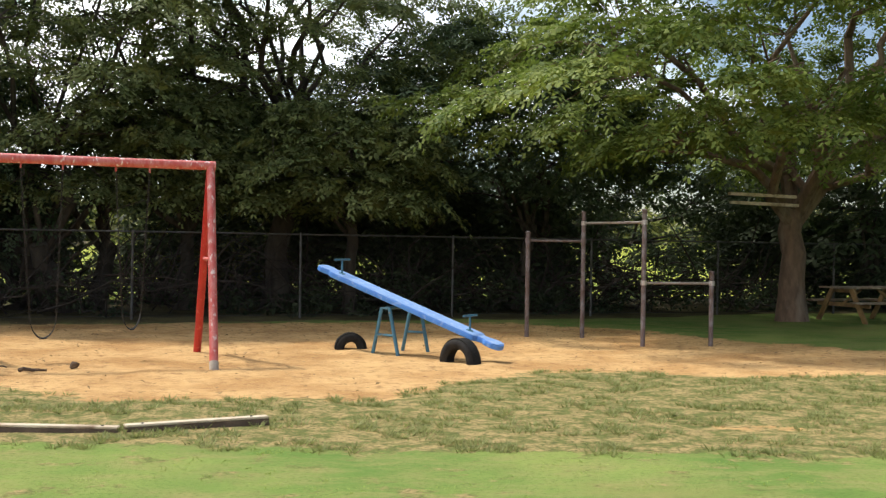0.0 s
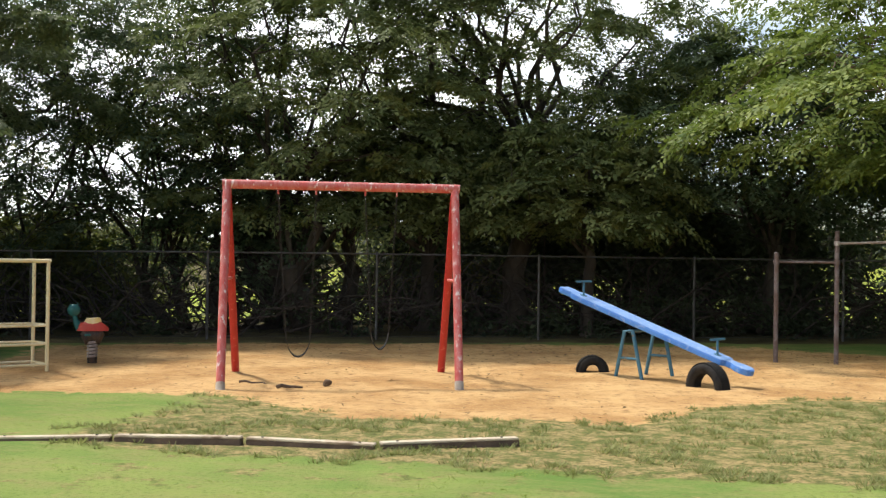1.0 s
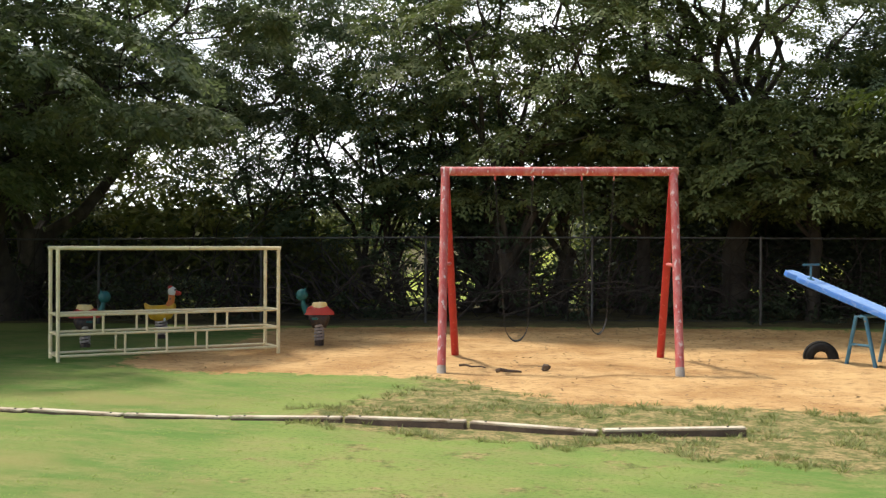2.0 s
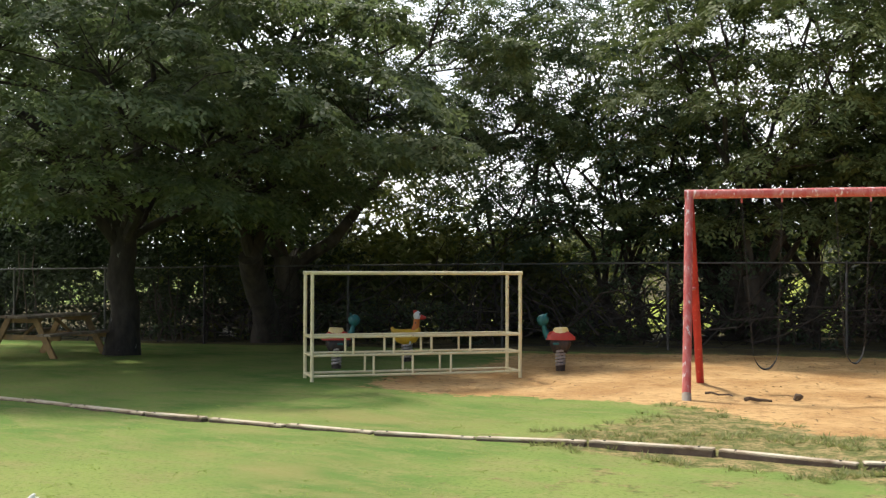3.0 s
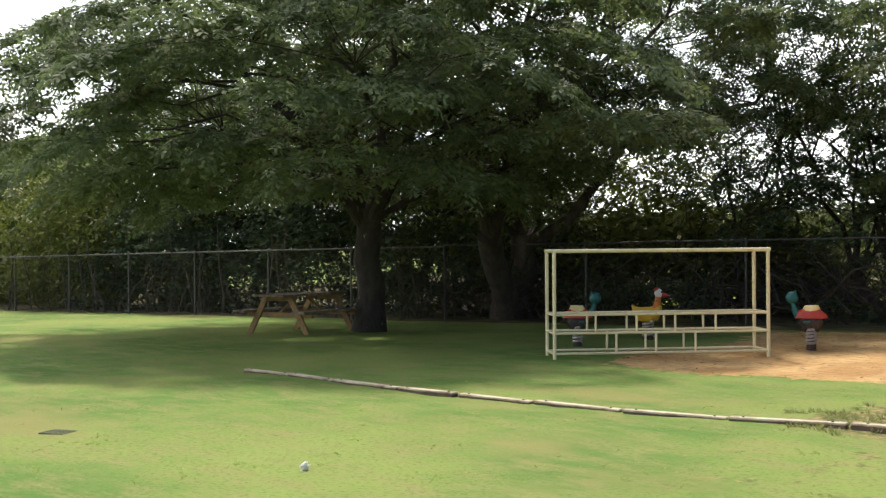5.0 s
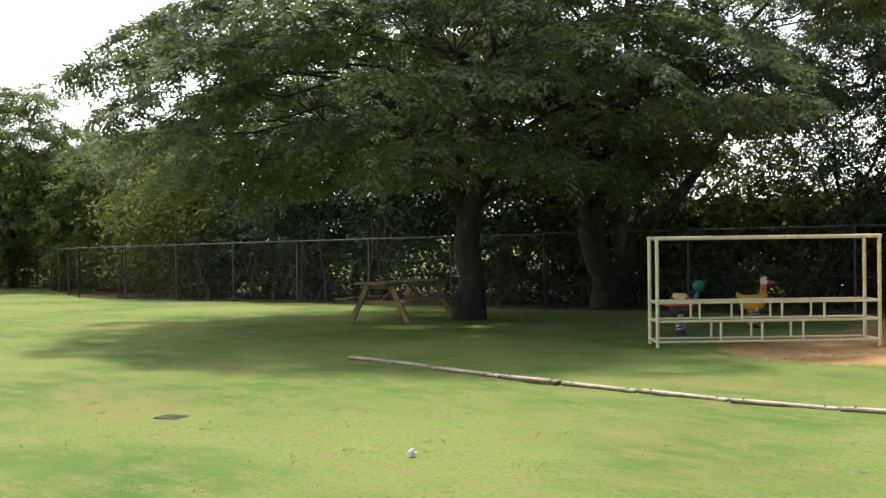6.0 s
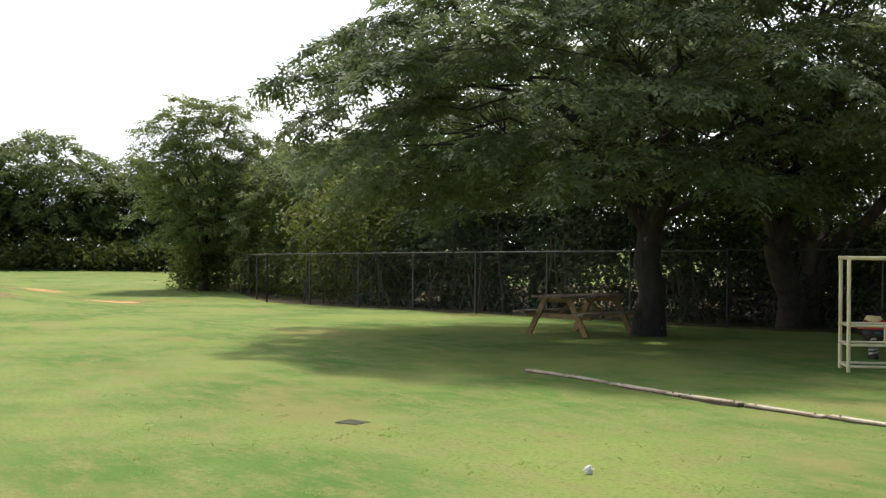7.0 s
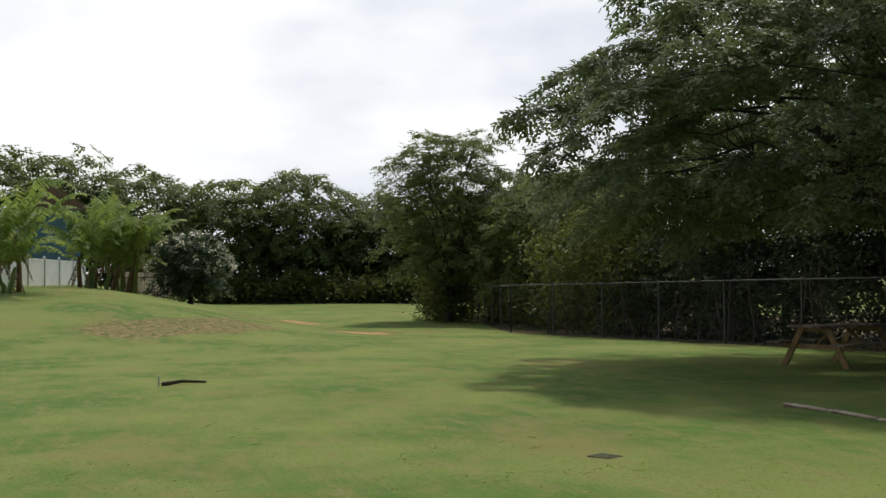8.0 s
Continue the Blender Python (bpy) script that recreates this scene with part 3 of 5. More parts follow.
build_tree("leaning thorn tree with thin open crown", (-10.8, 23.2), 0.20, 1.0, (-11.4, 23.6, 4.8, 4.0, 3.4, 4.6), 12, 29640, LEAF_DARK, BARK, 16, group=ROW, stems=2, lean=(-0.6, 0), frond=(0.28, 0.08, 3), clump=0.7, pads=115, skirt=0.85)
build_tree("thorn tree with dense drooping dark boughs", (1.6, 26.4), 0.22, 2.0, (1.2, 25.6, 4.0, 3.9, 3.2, 2.6), 12, 46800, LEAF_DARK, BARK, 17, group=ROW, stems=2, clump=0.9, pads=110, skirt=0.75)
build_tree("feathery bough of a thorn tree hanging low over the fence", (-1.9, 23.8), 0.13, 1.9, (-2.1, 22.4, 3.0, 1.9, 1.4, 1.35), 8, 18720, LEAF_FEATHER, BARK, 18, group=ROW, clump=0.6, pads=50, skirt=0.8)
build_tree("feathery thorn tree with low boughs over the fence", (-5.4, 24.2), 0.16, 1.7, (-5.2, 22.8, 3.2, 2.4, 1.5, 1.4), 8, 20280, LEAF_FEATHER, BARK, 19, group=ROW, clump=0.6, pads=54, skirt=0.8)
build_tree("open-crowned thorn tree with crooked stems", (-13.6, 24.0), 0.20, 1.4, (-13.8, 24.4, 4.6, 3.2, 3.0, 4.4), 10, 23400, LEAF_DARK, BARK, 20, group=ROW, stems=2, frond=(0.28, 0.08, 3), clump=0.7, pads=90, skirt=0.85)
build_tree("tangled thorn bush with many crooked bare stems", (-9.4, 23.2), 0.17, 0.6, (-9.5, 23.2, 2.7, 2.3, 1.6, 2.3), 22, 15000, LEAF_DARK, DEADWOOD, 21, group=ROW, stems=5, frond=(0.28, 0.08, 3), clump=0.55, pads=85, skirt=0.9, hollow=0.7)
# second row
for k, (bx, by, h, n) in enumerate([(11.5, 29.5, 6.5, 18000), (5.0, 31.0, 4.6, 14000), (-1.5, 31.0, 4.6, 14000), (-5.5, 30.0, 3.6, 10000), (-17.0, 29.0, 3.0, 8000), (-20.5, 25.0, 6.0, 18000),
                                    (-24.0, 21.0, 8.0, 30000), (-29.0, 20.0, 7.4, 28000), (-33.5, 19.0, 6.2, 24000)]):
    build_tree("dense dark thorn tree in the thicket beyond the fence", (bx, by), 0.2, 1.4, (bx, by, h * 0.52, 4.0, 3.4, h * 0.48), 8, n, LEAF_SHRUB if k in (3, 4, 5, 8) else LEAF_SHADED, BARK, 40 + k,
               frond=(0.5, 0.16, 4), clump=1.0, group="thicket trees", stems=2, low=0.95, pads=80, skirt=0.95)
# far to the side: the tall tree past the fence's corner, and the wood that closes the field
build_tree("tall slender tree with fine light crown past the fence corner", (-48.2, 15.5), 0.2, 2.0, (-48.2, 15.6, 4.3, 2.9, 2.8, 4.3), 10, 40000, LEAF_FAR, BARK, 60, frond=(0.42, 0.13, 4), clump=0.85, group="far trees", low=0.9, pads=120, skirt=0.72, droop=0.3)
build_tree("bushy green tree between the fence and the tall slender tree", (-43.0, 18.6), 0.22, 1.6, (-43.0, 18.8, 3.2, 3.6, 3.0, 3.2), 9, 32000, LEAF_FAR, BARK, 62, frond=(0.5, 0.16, 4), clump=0.9, group="far trees", low=1.0, pads=90, skirt=0.95)
build_tree("leafy tree in the far corner of the field", (-53.0, 22.5), 0.3, 2.0, (-53.0, 22.5, 3.2, 4.4, 4.0, 3.6), 9, 24000, LEAF_SHRUB, BARK, 61, frond=(0.8, 0.28, 4), clump=1.1, group="far trees", low=1.0, pads=90, skirt=0.95)
for k, (bx, by, h, w) in enumerate([(-84, 37, 8.0, 6.0), (-90, 30, 7.4, 5.5), (-96, 24, 7.6, 5.0), (-97, 17.5, 9.4, 5.2), (-100, 11, 8.6, 5.0), (-102, 4.5, 9.6, 5.0), (-104, -2, 10.8, 5.5), (-106, -9, 11.6, 6.0), (-108, -17, 11.6, 6.5), (-110, -26, 11.0, 7.0)]):
    build_tree("broad dark tree in the wood behind the field", (bx, by), 0.4, 2.2, (bx, by, h * 0.62, w * 1.15, w * 0.9, h * 0.58), 10, 15000, LEAF_FAR, BARK, 70 + k, frond=(1.05, 0.38, 4), clump=1.5, group="far wood", stems=2, low=1.0, pads=90, skirt=0.95)
# low trees beyond the meadow
for k in range(15):
    a = radians(-24 + 4.6 * k)
    d = 92 + 9 * math.sin(k * 2.3)
    h = 4.0 + 0.9 * math.sin(k * 1.7)
    build_tree("low hazy green tree beyond the meadow", (-math.sin(a) * d, math.cos(a) * d), 0.25, 1.2, (-math.sin(a) * d, math.cos(a) * d, h * 0.5, 4.6, 4.0, h * 0.5), 6, 5000, LEAF_SHRUB, BARK, 90 + k,
               frond=(1.1, 0.45, 4), clump=1.4, group="far low trees", stems=2, low=1.0, pads=50, skirt=0.95)


def brush(name, label, count, line, depth, z0, z1, leaf, mat, seed, bare=0.0):
    """Uncounted undergrowth along a line."""
    rng = np.random.default_rng(seed)
    total, count = count, count // 40
    t = rng.uniform(0, 1, count)
    pts = np.array(line, float)
    seg = rng.integers(0, len(line) - 1, count)
    p = pts[seg] + (pts[seg + 1] - pts[seg]) * t[:, None]
    xy = p + rng.uniform(0, depth, count)[:, None] * np.array([0.0, 1.0])
    top = np.array([noise.noise(Vector((x * 0.45, y * 0.45, seed))) + 0.6 * noise.noise(Vector((x * 1.5, y * 1.5, seed + 3))) for x, y in xy])
    keep = rng.uniform(-0.9, 1.0, count) < top + 0.75 - bare
    xy, top = xy[keep], top[keep]
    z = z0 + (z1 - z0) * np.clip(1 + 0.9 * top, 0.2, 1.7) * rng.uniform(0, 1, len(xy)) ** 0.8
    z = z + np.array([ground_z(x, y) for x, y in xy])
    hub = np.repeat(np.concatenate([xy, z[:, None]], 1), total // max(1, len(xy)), 0)
    size = np.repeat(rng.uniform(0.5, 1.5, len(xy)), total // max(1, len(xy)))[:, None] * leaf[0]
    pos = hub + rng.normal(0, 1, hub.shape) * size * np.array([1.3, 1.3, 0.8])
    pos[:, 2] = np.maximum(pos[:, 2], hub[:, 2] * 0.15 + 0.02 - 0.4 * (pos[:, 0] < -14))
    tagged(new(name, quads_mesh(name, leaf_quads(rng, pos, leaf[0], leaf[1], 0.35), mat)), label, "undergrowth", kind="stuff")


def polar(deg, d):
    return (-math.sin(radians(deg)) * d, math.cos(radians(deg)) * d)


# the darker leaf colour here holds the shade behind the fence
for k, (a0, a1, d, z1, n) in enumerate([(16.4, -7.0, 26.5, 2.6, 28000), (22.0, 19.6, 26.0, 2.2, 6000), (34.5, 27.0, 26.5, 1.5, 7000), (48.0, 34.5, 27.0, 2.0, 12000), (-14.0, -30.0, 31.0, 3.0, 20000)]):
    brush("thicket", "dark dense thicket beyond the wire fence", n, [polar(a0, d), polar(a1, d)], 3.0, 0.0, z1, (0.26, 0.12), LEAF_SHRUB if k in (2, 3) else LEAF_SHADED, 31 + k, 0.1)
brush("undergrowth", "low dark shrubs and weeds along the wire fence", 9000, [(12, 28.0), (-17.5, 17.2)], 1.2, 0.0, 0.55, (0.14, 0.06), LEAF_SHADED, 36, 0.35)
brush("undergrowth", "leafy green shrubs pressed against the wire fence", 40000, [(-17.0, 17.4), (-32.0, 14.8)], 4.5, 0.0, 2.6, (0.17, 0.075), LEAF_SHADED, 37, 0.15)
brush("undergrowth", "yellow-green shrubs at the corner of the wire fence", 16000, [(-30.0, 15.4), (-35.6, 14.5)], 4.0, 0.0, 3.8, (0.22, 0.10), LEAF_SHRUB, 42, 0.0)
brush("undergrowth", "shrubs that grow round the far corner of the fence", 20000, [(-35.5, 14.9), (-50.0, 18.4), (-58.0, 20.4)], 4.0, 0.0, 3.2, (0.28, 0.14), LEAF_SHRUB, 38, 0.0)
brush("undergrowth", "weedy shrubs behind the tall slender tree", 9000, [(-51.5, 18.4), (-41.0, 15.8)], 2.2, 0.0, 2.2, (0.22, 0.10), LEAF_SHRUB, 43, -0.2)
brush("far_scrub", "low green scrub on the far side of the meadow", 15000, [polar(48, 96), polar(30, 92), polar(12, 92), polar(-6, 94), polar(-26, 96)], 6.0, 0.0, 2.3, (0.7, 0.32), LEAF_SHRUB, 44, -0.5)
brush("undergrowth", "weedy shrubs at the foot of the slender tree", 6000, [(-52.0, 15.2), (-47.0, 14.6)], 1.6, 0.0, 1.9, (0.22, 0.10), LEAF_SHRUB, 45, -0.2)
brush("hedge", "low rolling creeper hedge at the end of the field", 19000, [(-84, 27), (-90, 17), (-94, 8.0)], 6.0, 0.0, 1.7, (0.45, 0.22), LEAF_SHRUB, 39, -0.4)
brush("field_thicket", "dark thicket under the wood behind the field", 21000, [(-88, 34), (-96, 22), (-100, 10), (-102, -14)], 5.0, 0.0, 6.0, (0.6, 0.28), LEAF_DARK, 41, -0.3)


def brushwood(count, seed):
    """Fallen and dead branches that tangle along the fence."""
    rng = np.random.default_rng(seed)
    bm = bmesh.new()
    for _ in range(count):
        u = rng.uniform(0, 1)
        x = 8.0 - 28.0 * u
        y = np.interp(x, [-17.5, 15], [16.75, 28.6]) + rng.uniform(0.4, 4.2)
        if x < -17.5:
            y = 17.5 + rng.uniform(0.2, 3)
        a, ln = rng.uniform(0, math.tau), rng.uniform(0.8, 3.0)
        e = abs(rng.normal(0.15, 0.55))
        p = np.array([x, y, ground_z(x, y) + rng.uniform(0.0, 0.5)])
        q = p + ln * np.array([math.cos(a) * math.cos(e), 0.4 * math.sin(a) * math.cos(e), math.sin(e) * 0.9])
        r = rng.uniform(0.007, 0.028)
        add_tube(bm, curve_between(rng, p, q, 4, 0.09, -0.12), [r, r * 0.9, r * 0.75, r * 0.55, r * 0.3], 4, cap=False)
    ob = part("brushwood", bm, DEADWOOD)
    tagged(ob, "tangle of dead grey branches behind the wire fence", "branches", kind="stuff")


brushwood(950, 5)


def saplings(count, seed):
    """Uncounted thin stems that stand among the shrubs along the shaded fence."""
    rng = np.random.default_rng(seed)
    bm = bmesh.new()
    for _ in range(count):
        x = rng.uniform(-34.5, -18.0)
        y = np.interp(x, [-35.6, -17.5], [13.6, 16.75]) + rng.uniform(0.25, 1.6)
        p = np.array([x, y, ground_z(x, y) - 0.03])
        q = p + np.array([rng.normal(0, 0.35), rng.normal(0, 0.25), rng.uniform(0.7, 2.4)])
        r = rng.uniform(0.010, 0.032)
        add_tube(bm, curve_between(rng, p, q, 4, 0.05), [r, r * 0.9, r * 0.8, r * 0.65, r * 0.4], 5, cap=False)
    tagged(part("saplings", bm, BARK), "thin grey-brown stems among the shrubs along the fence", "stems", kind="stuff")


saplings(75, 6)

# ---- wire fence ----
def wire_fence(label, a, b, gap, height, wire_step):
    """Chain-link fence: round posts, a top rail, and crossing wires."""
    n = max(1, round(math.dist(a, b) / gap))
    at = [(a[0] + (b[0] - a[0]) * i / n, a[1] + (b[1] - a[1]) * i / n) for i in range(n + 1)]
    ft = [Vector((x, y, ground_z(x, y))) for x, y in at]
    root = thing("wire_fence", ft[0], label, "fence", "wire fences")
    up = Vector((0, 0, height))
    for p in ft:
        bm = tube([p - Vector((0, 0, 0.1)), p + up - Vector((0, 0, 0.02))], 0.025, 10)
        add_tube(bm, [p + up - Vector((0, 0, 0.02)), p + up + Vector((0, 0, 0.025)), p + up + Vector((0, 0, 0.04))], [0.030, 0.028, 0.010], 10)
        part("post", bm, GALV, root, smooth=True)
    part("top_rail", tube([p + up for p in ft], 0.017, 8), GALV, root, smooth=True)
    part("tension_wire", tube([p + Vector((0, 0, 0.06)) for p in ft], 0.005, 5), WIRE, root)
    quads = []
    along_v = (ft[-1] - ft[0])
    run = along_v.length
    d = along_v.normalized()
    z_of = lambda s: ft[0] + d * s  # noqa: E731
    w = d * 0.0013
    k = -height
    while k < run:
        for sign in (1, -1):
            s0, s1 = (k, k + height) if sign > 0 else (k + height, k)
            lo, hi = z_of(min(max(s0, 0), run)), z_of(min(max(s1, 0), run))
            z0 = abs(min(max(s0, 0), run) - s0)
            z1 = height - abs(min(max(s1, 0), run) - s1)
            if z1 - z0 > 0.05:
                p, q = lo + Vector((0, 0, z0 + 0.03)), hi + Vector((0, 0, z1))
                quads.append([p - w, p + w, q + w, q - w])
        k += wire_step
    mesh = new("wire_mesh", quads_mesh("wire_mesh", np.array([[tuple(v) for v in qd] for qd in quads]) - np.array(ft[0]), WIRE))
    mesh.parent = root
    return root


wire_fence("rusty grey chain-link fence between the sand and the thicket", FENCE_LINE[1], FENCE_LINE[0], 3.05, 1.62, 0.075)
wire_fence("grey chain-link fence along the shaded lawn with shrubs behind", FENCE_LINE[2], FENCE_LINE[1], 2.45, 1.60, 0.075)
wire_fence("chain-link fence that turns away round the thicket", FENCE_LINE[2], FENCE_LINE[3], 2.9, 1.60, 0.10)


# ---- swing set ----
def chain_swing(a, b, seat_z, sway, close):
    """A belt swing: two link chains and a sagging rubber seat, hung from a and b on the beam."""
    a, b = Vector(a), Vector(b)
    root = thing("swing", ((a + b) / 2)[:2] + (seat_z,), "black rubber belt swing hanging on long steel chains", "swing", "belt swings")
    mid = (a + b) / 2
    half = (b - a) / 2 * close
    off = Vector(sway)
    ea, eb = Vector((mid.x, mid.y, seat_z + 0.20)) - half + off, Vector((mid.x, mid.y, seat_z + 0.20)) + half + off
    for top, end in ((a, ea), (b, eb)):
        bm = bmesh.new()
        n = int((top - end).length / 0.055)
        d = (end - top).normalized()
        u, v = frame_of(d)
        for i in range(n):
            p = top + (end - top) * (i + 0.5) / n
            s = u if i % 2 else v
            add_tube(bm, [p - d * 0.034, p - d * 0.02 + s * 0.009, p + d * 0.02 + s * 0.009, p + d * 0.034, p + d * 0.02 - s * 0.009, p - d * 0.02 - s * 0.009, p - d * 0.034], 0.0036, 4, cap=False)
        part("chain", bm, CHAIN, root)
    bm = bmesh.new()
    side = (b - a).normalized().cross(Vector((0, 0, 1))) * 0.075
    rows = []
    for i in range(13):
        t = i / 12
        p = ea.lerp(eb, t) - Vector((0, 0, 0.20 * (1 - (2 * t - 1) ** 2) ** 0.7))
        rows.append([bm.verts.new(p + side * k + Vector((0, 0, h))) for k, h in ((-1, 0), (1, 0), (1, 0.014), (-1, 0.014))])
    for r0, r1 in zip(rows, rows[1:]):
        for k in range(4):
            bm.faces.new((r0[k], r0[(k + 1) % 4], r1[(k + 1) % 4], r1[k]))
    bm.faces.new(rows[0])
    bm.faces.new(rows[-1][::-1])
    part("belt_seat", bm, RUBBER, root, "sagging black rubber seat", smooth=True)


def swing_set():
    left, right = Vector((-5.66, 13.70, 2.43)), Vector((-2.94, 14.69, 2.43))
    root = thing("swing_set", ((left.x + right.x) / 2, (left.y + right.y) / 2, 0), "tall red pipe swing frame on sand with flaking paint, paler where lit", "swing set")
    part("beam", tube([left - (right - left) * 0.02, right + (right - left) * 0.02], 0.057, 16), PINK, root, "flaking red crossbeam", smooth=True)
    for top, front, back in ((left, (-5.27, 12.65), (-5.94, 14.78)), (right, (-2.64, 13.61), (-3.32, 15.77))):
        # front legs get the lit, paler red; rear legs the red of the shaded side
        for foot, mat in ((front, PINK), (back, RED)):
            f = Vector((foot[0], foot[1], -0.12))
            leg = part("leg", tube([f, top], 0.052, 16), mat, root, "flaking red leg, paled for light from above" if mat is PINK else "red painted leg", smooth=True)
            d = (top - f).normalized()
            if mat is PINK:
                part("foot_sleeve", tube([f + d * 0.02, f + d * 0.17, f + d * 0.19], [0.056, 0.055, 0.053], 14), CONCRETE, leg, "bare pale foot", smooth=True)
        a, b = Vector((*front, -0.12)).lerp(top, 0.535), Vector((*back, -0.12)).lerp(top, 0.535)
        part("brace", tube([a, b], 0.022, 10), PINK, root, smooth=True)
        part("cap", blob(top, 0.061, 0.061, 0.061), PINK, root, smooth=True)
    d = right - left
    for t in (0.22, 0.385, 0.60, 0.74):
        p = left + d * t
        bm = tube([p - d.normalized() * 0.02, p + d.normalized() * 0.02], 0.060, 14)
        add_tube(bm, [p - Vector((0, 0, 0.06)), p - Vector((0, 0, 0.115))], 0.012, 8)
        part("hanger", bm, PINK, root)
    drop = Vector((0, 0, -0.11))
    chain_swing(left + d * 0.22 + drop, left + d * 0.385 + drop, 0.26, (0.04, 0.0, 0), 0.62)
    chain_swing(left + d * 0.60 + drop, left + d * 0.74 + drop, 0.36, (0.02, -0.05, 0.0), 0.55)


swing_set()


# ---- seesaw ----
def seesaw():
    hi, lo = Vector((-1.72, 16.42, 1.13)), Vector((0.80, 14.82, 0.16))
    root = thing("seesaw", (-0.53, 15.9, 0), "sky blue wooden seesaw tilted with one end down on a tyre", "seesaw")
    d = (lo - hi).normalized()
    side = d.cross(Vector((0, 0, 1))).normalized()
    up = side.cross(d)
    ln = (lo - hi).length
    # plank: rounded tabs at both ends, narrower than the board
    prof = [(0.0, 0.045), (0.03, 0.09), (0.10, 0.12), (0.18, 0.115), (0.25, 0.095), (0.29, 0.145), (0.33, 0.155), (ln - 0.42, 0.155), (ln - 0.38, 0.145), (ln - 0.34, 0.085), (ln - 0.26, 0.08), (ln - 0.20, 0.115), (ln - 0.10, 0.13), (ln - 0.03, 0.095), (ln, 0.045)]
    bm = bmesh.new()
    top_l, top_r, bot_l, bot_r = [], [], [], []
    for s, w in prof:
        c = hi + d * s
        for row, k, h in ((top_l, -1, 0.035), (top_r, 1, 0.035), (bot_l, -1, -0.035), (bot_r, 1, -0.035)):
            row.append(bm.verts.new(c + side * (w * k) + up * h))
    for i in range(len(prof) - 1):
        bm.faces.new((top_l[i], top_r[i], top_r[i + 1], top_l[i + 1]))
        bm.faces.new((bot_l[i], bot_l[i + 1], bot_r[i + 1], bot_r[i]))
        bm.faces.new((top_l[i], top_l[i + 1], bot_l[i + 1], bot_l[i]))
        bm.faces.new((top_r[i], bot_r[i], bot_r[i + 1], top_r[i + 1]))
    bm.faces.new((top_l[0], bot_l[0], bot_r[0], top_r[0]))
    bm.faces.new((top_l[-1], top_r[-1], bot_r[-1], bot_l[-1]))
    plank = part("plank", bm, BLUE, root, "worn sky blue board")
    # thin sheet added over the board: its paler blue paints in the sunlit top
    bm = bmesh.new()
    rows = [[bm.verts.new(hi + d * s + side * (w - 0.006) * k + up * h) for k, h in ((-1, 0.037), (1, 0.037), (1, 0.041), (-1, 0.041))] for s, w in prof[1:-1]]
    for r0, r1 in zip(rows, rows[1:]):
        for k in range(4):
            bm.faces.new((r0[k], r0[(k + 1) % 4], r1[(k + 1) % 4], r1[k]))
    bm.faces.new(rows[0])
    bm.faces.new(rows[-1][::-1])
    part("paint_layer", bm, BLUE_TOP, plank, "worn blue top, paled for sunlight")
    bmod = plank.modifiers.new("edge", "BEVEL")
    bmod.width, bmod.segments, bmod.limit_method = 0.012, 2, "ANGLE"
    for s in (0.40, ln - 0.52):
        c = hi + d * s + up * 0.035
        bm = tube([c, c + Vector((0, 0, 0.20))], 0.015, 10)
        h = c + Vector((0, 0, 0.20))
        add_tube(bm, [h - side * 0.17, h + side * 0.17], 0.015, 10)
        add_tube(bm, [c, c + up * 0.012], 0.05, 12)
        part("handle", bm, TEAL, root, "teal T-shaped grab bar", smooth=True)
    # two trestles with a pivot bar
    tops = []
    for (ax, ay), (bx, by), (mx, my) in (((-0.92, 15.79), (-0.55, 15.45), (-0.74, 15.62)), ((-0.53, 16.34), (-0.16, 16.14), (-0.35, 16.24))):
        fa, fb, t = Vector((ax, ay, -0.06)), Vector((bx, by, -0.06)), Vector((mx, my, 0.60))
        hd = (fb - fa).normalized() * 0.075
        stand = part("trestle", tube([fa, t - hd, t + hd, fb], 0.026, 10), TEAL, root, "teal pipe trestle with a cross rung", smooth=True)
        part("rung", tube([fa.lerp(t - hd, 0.45), fb.lerp(t + hd, 0.45)], 0.018, 8), TEAL, stand, smooth=True)
        tops.append(t)
    part("pivot_bar", tube([tops[0], tops[1]], 0.024, 10), TEAL, root, smooth=True)


seesaw()


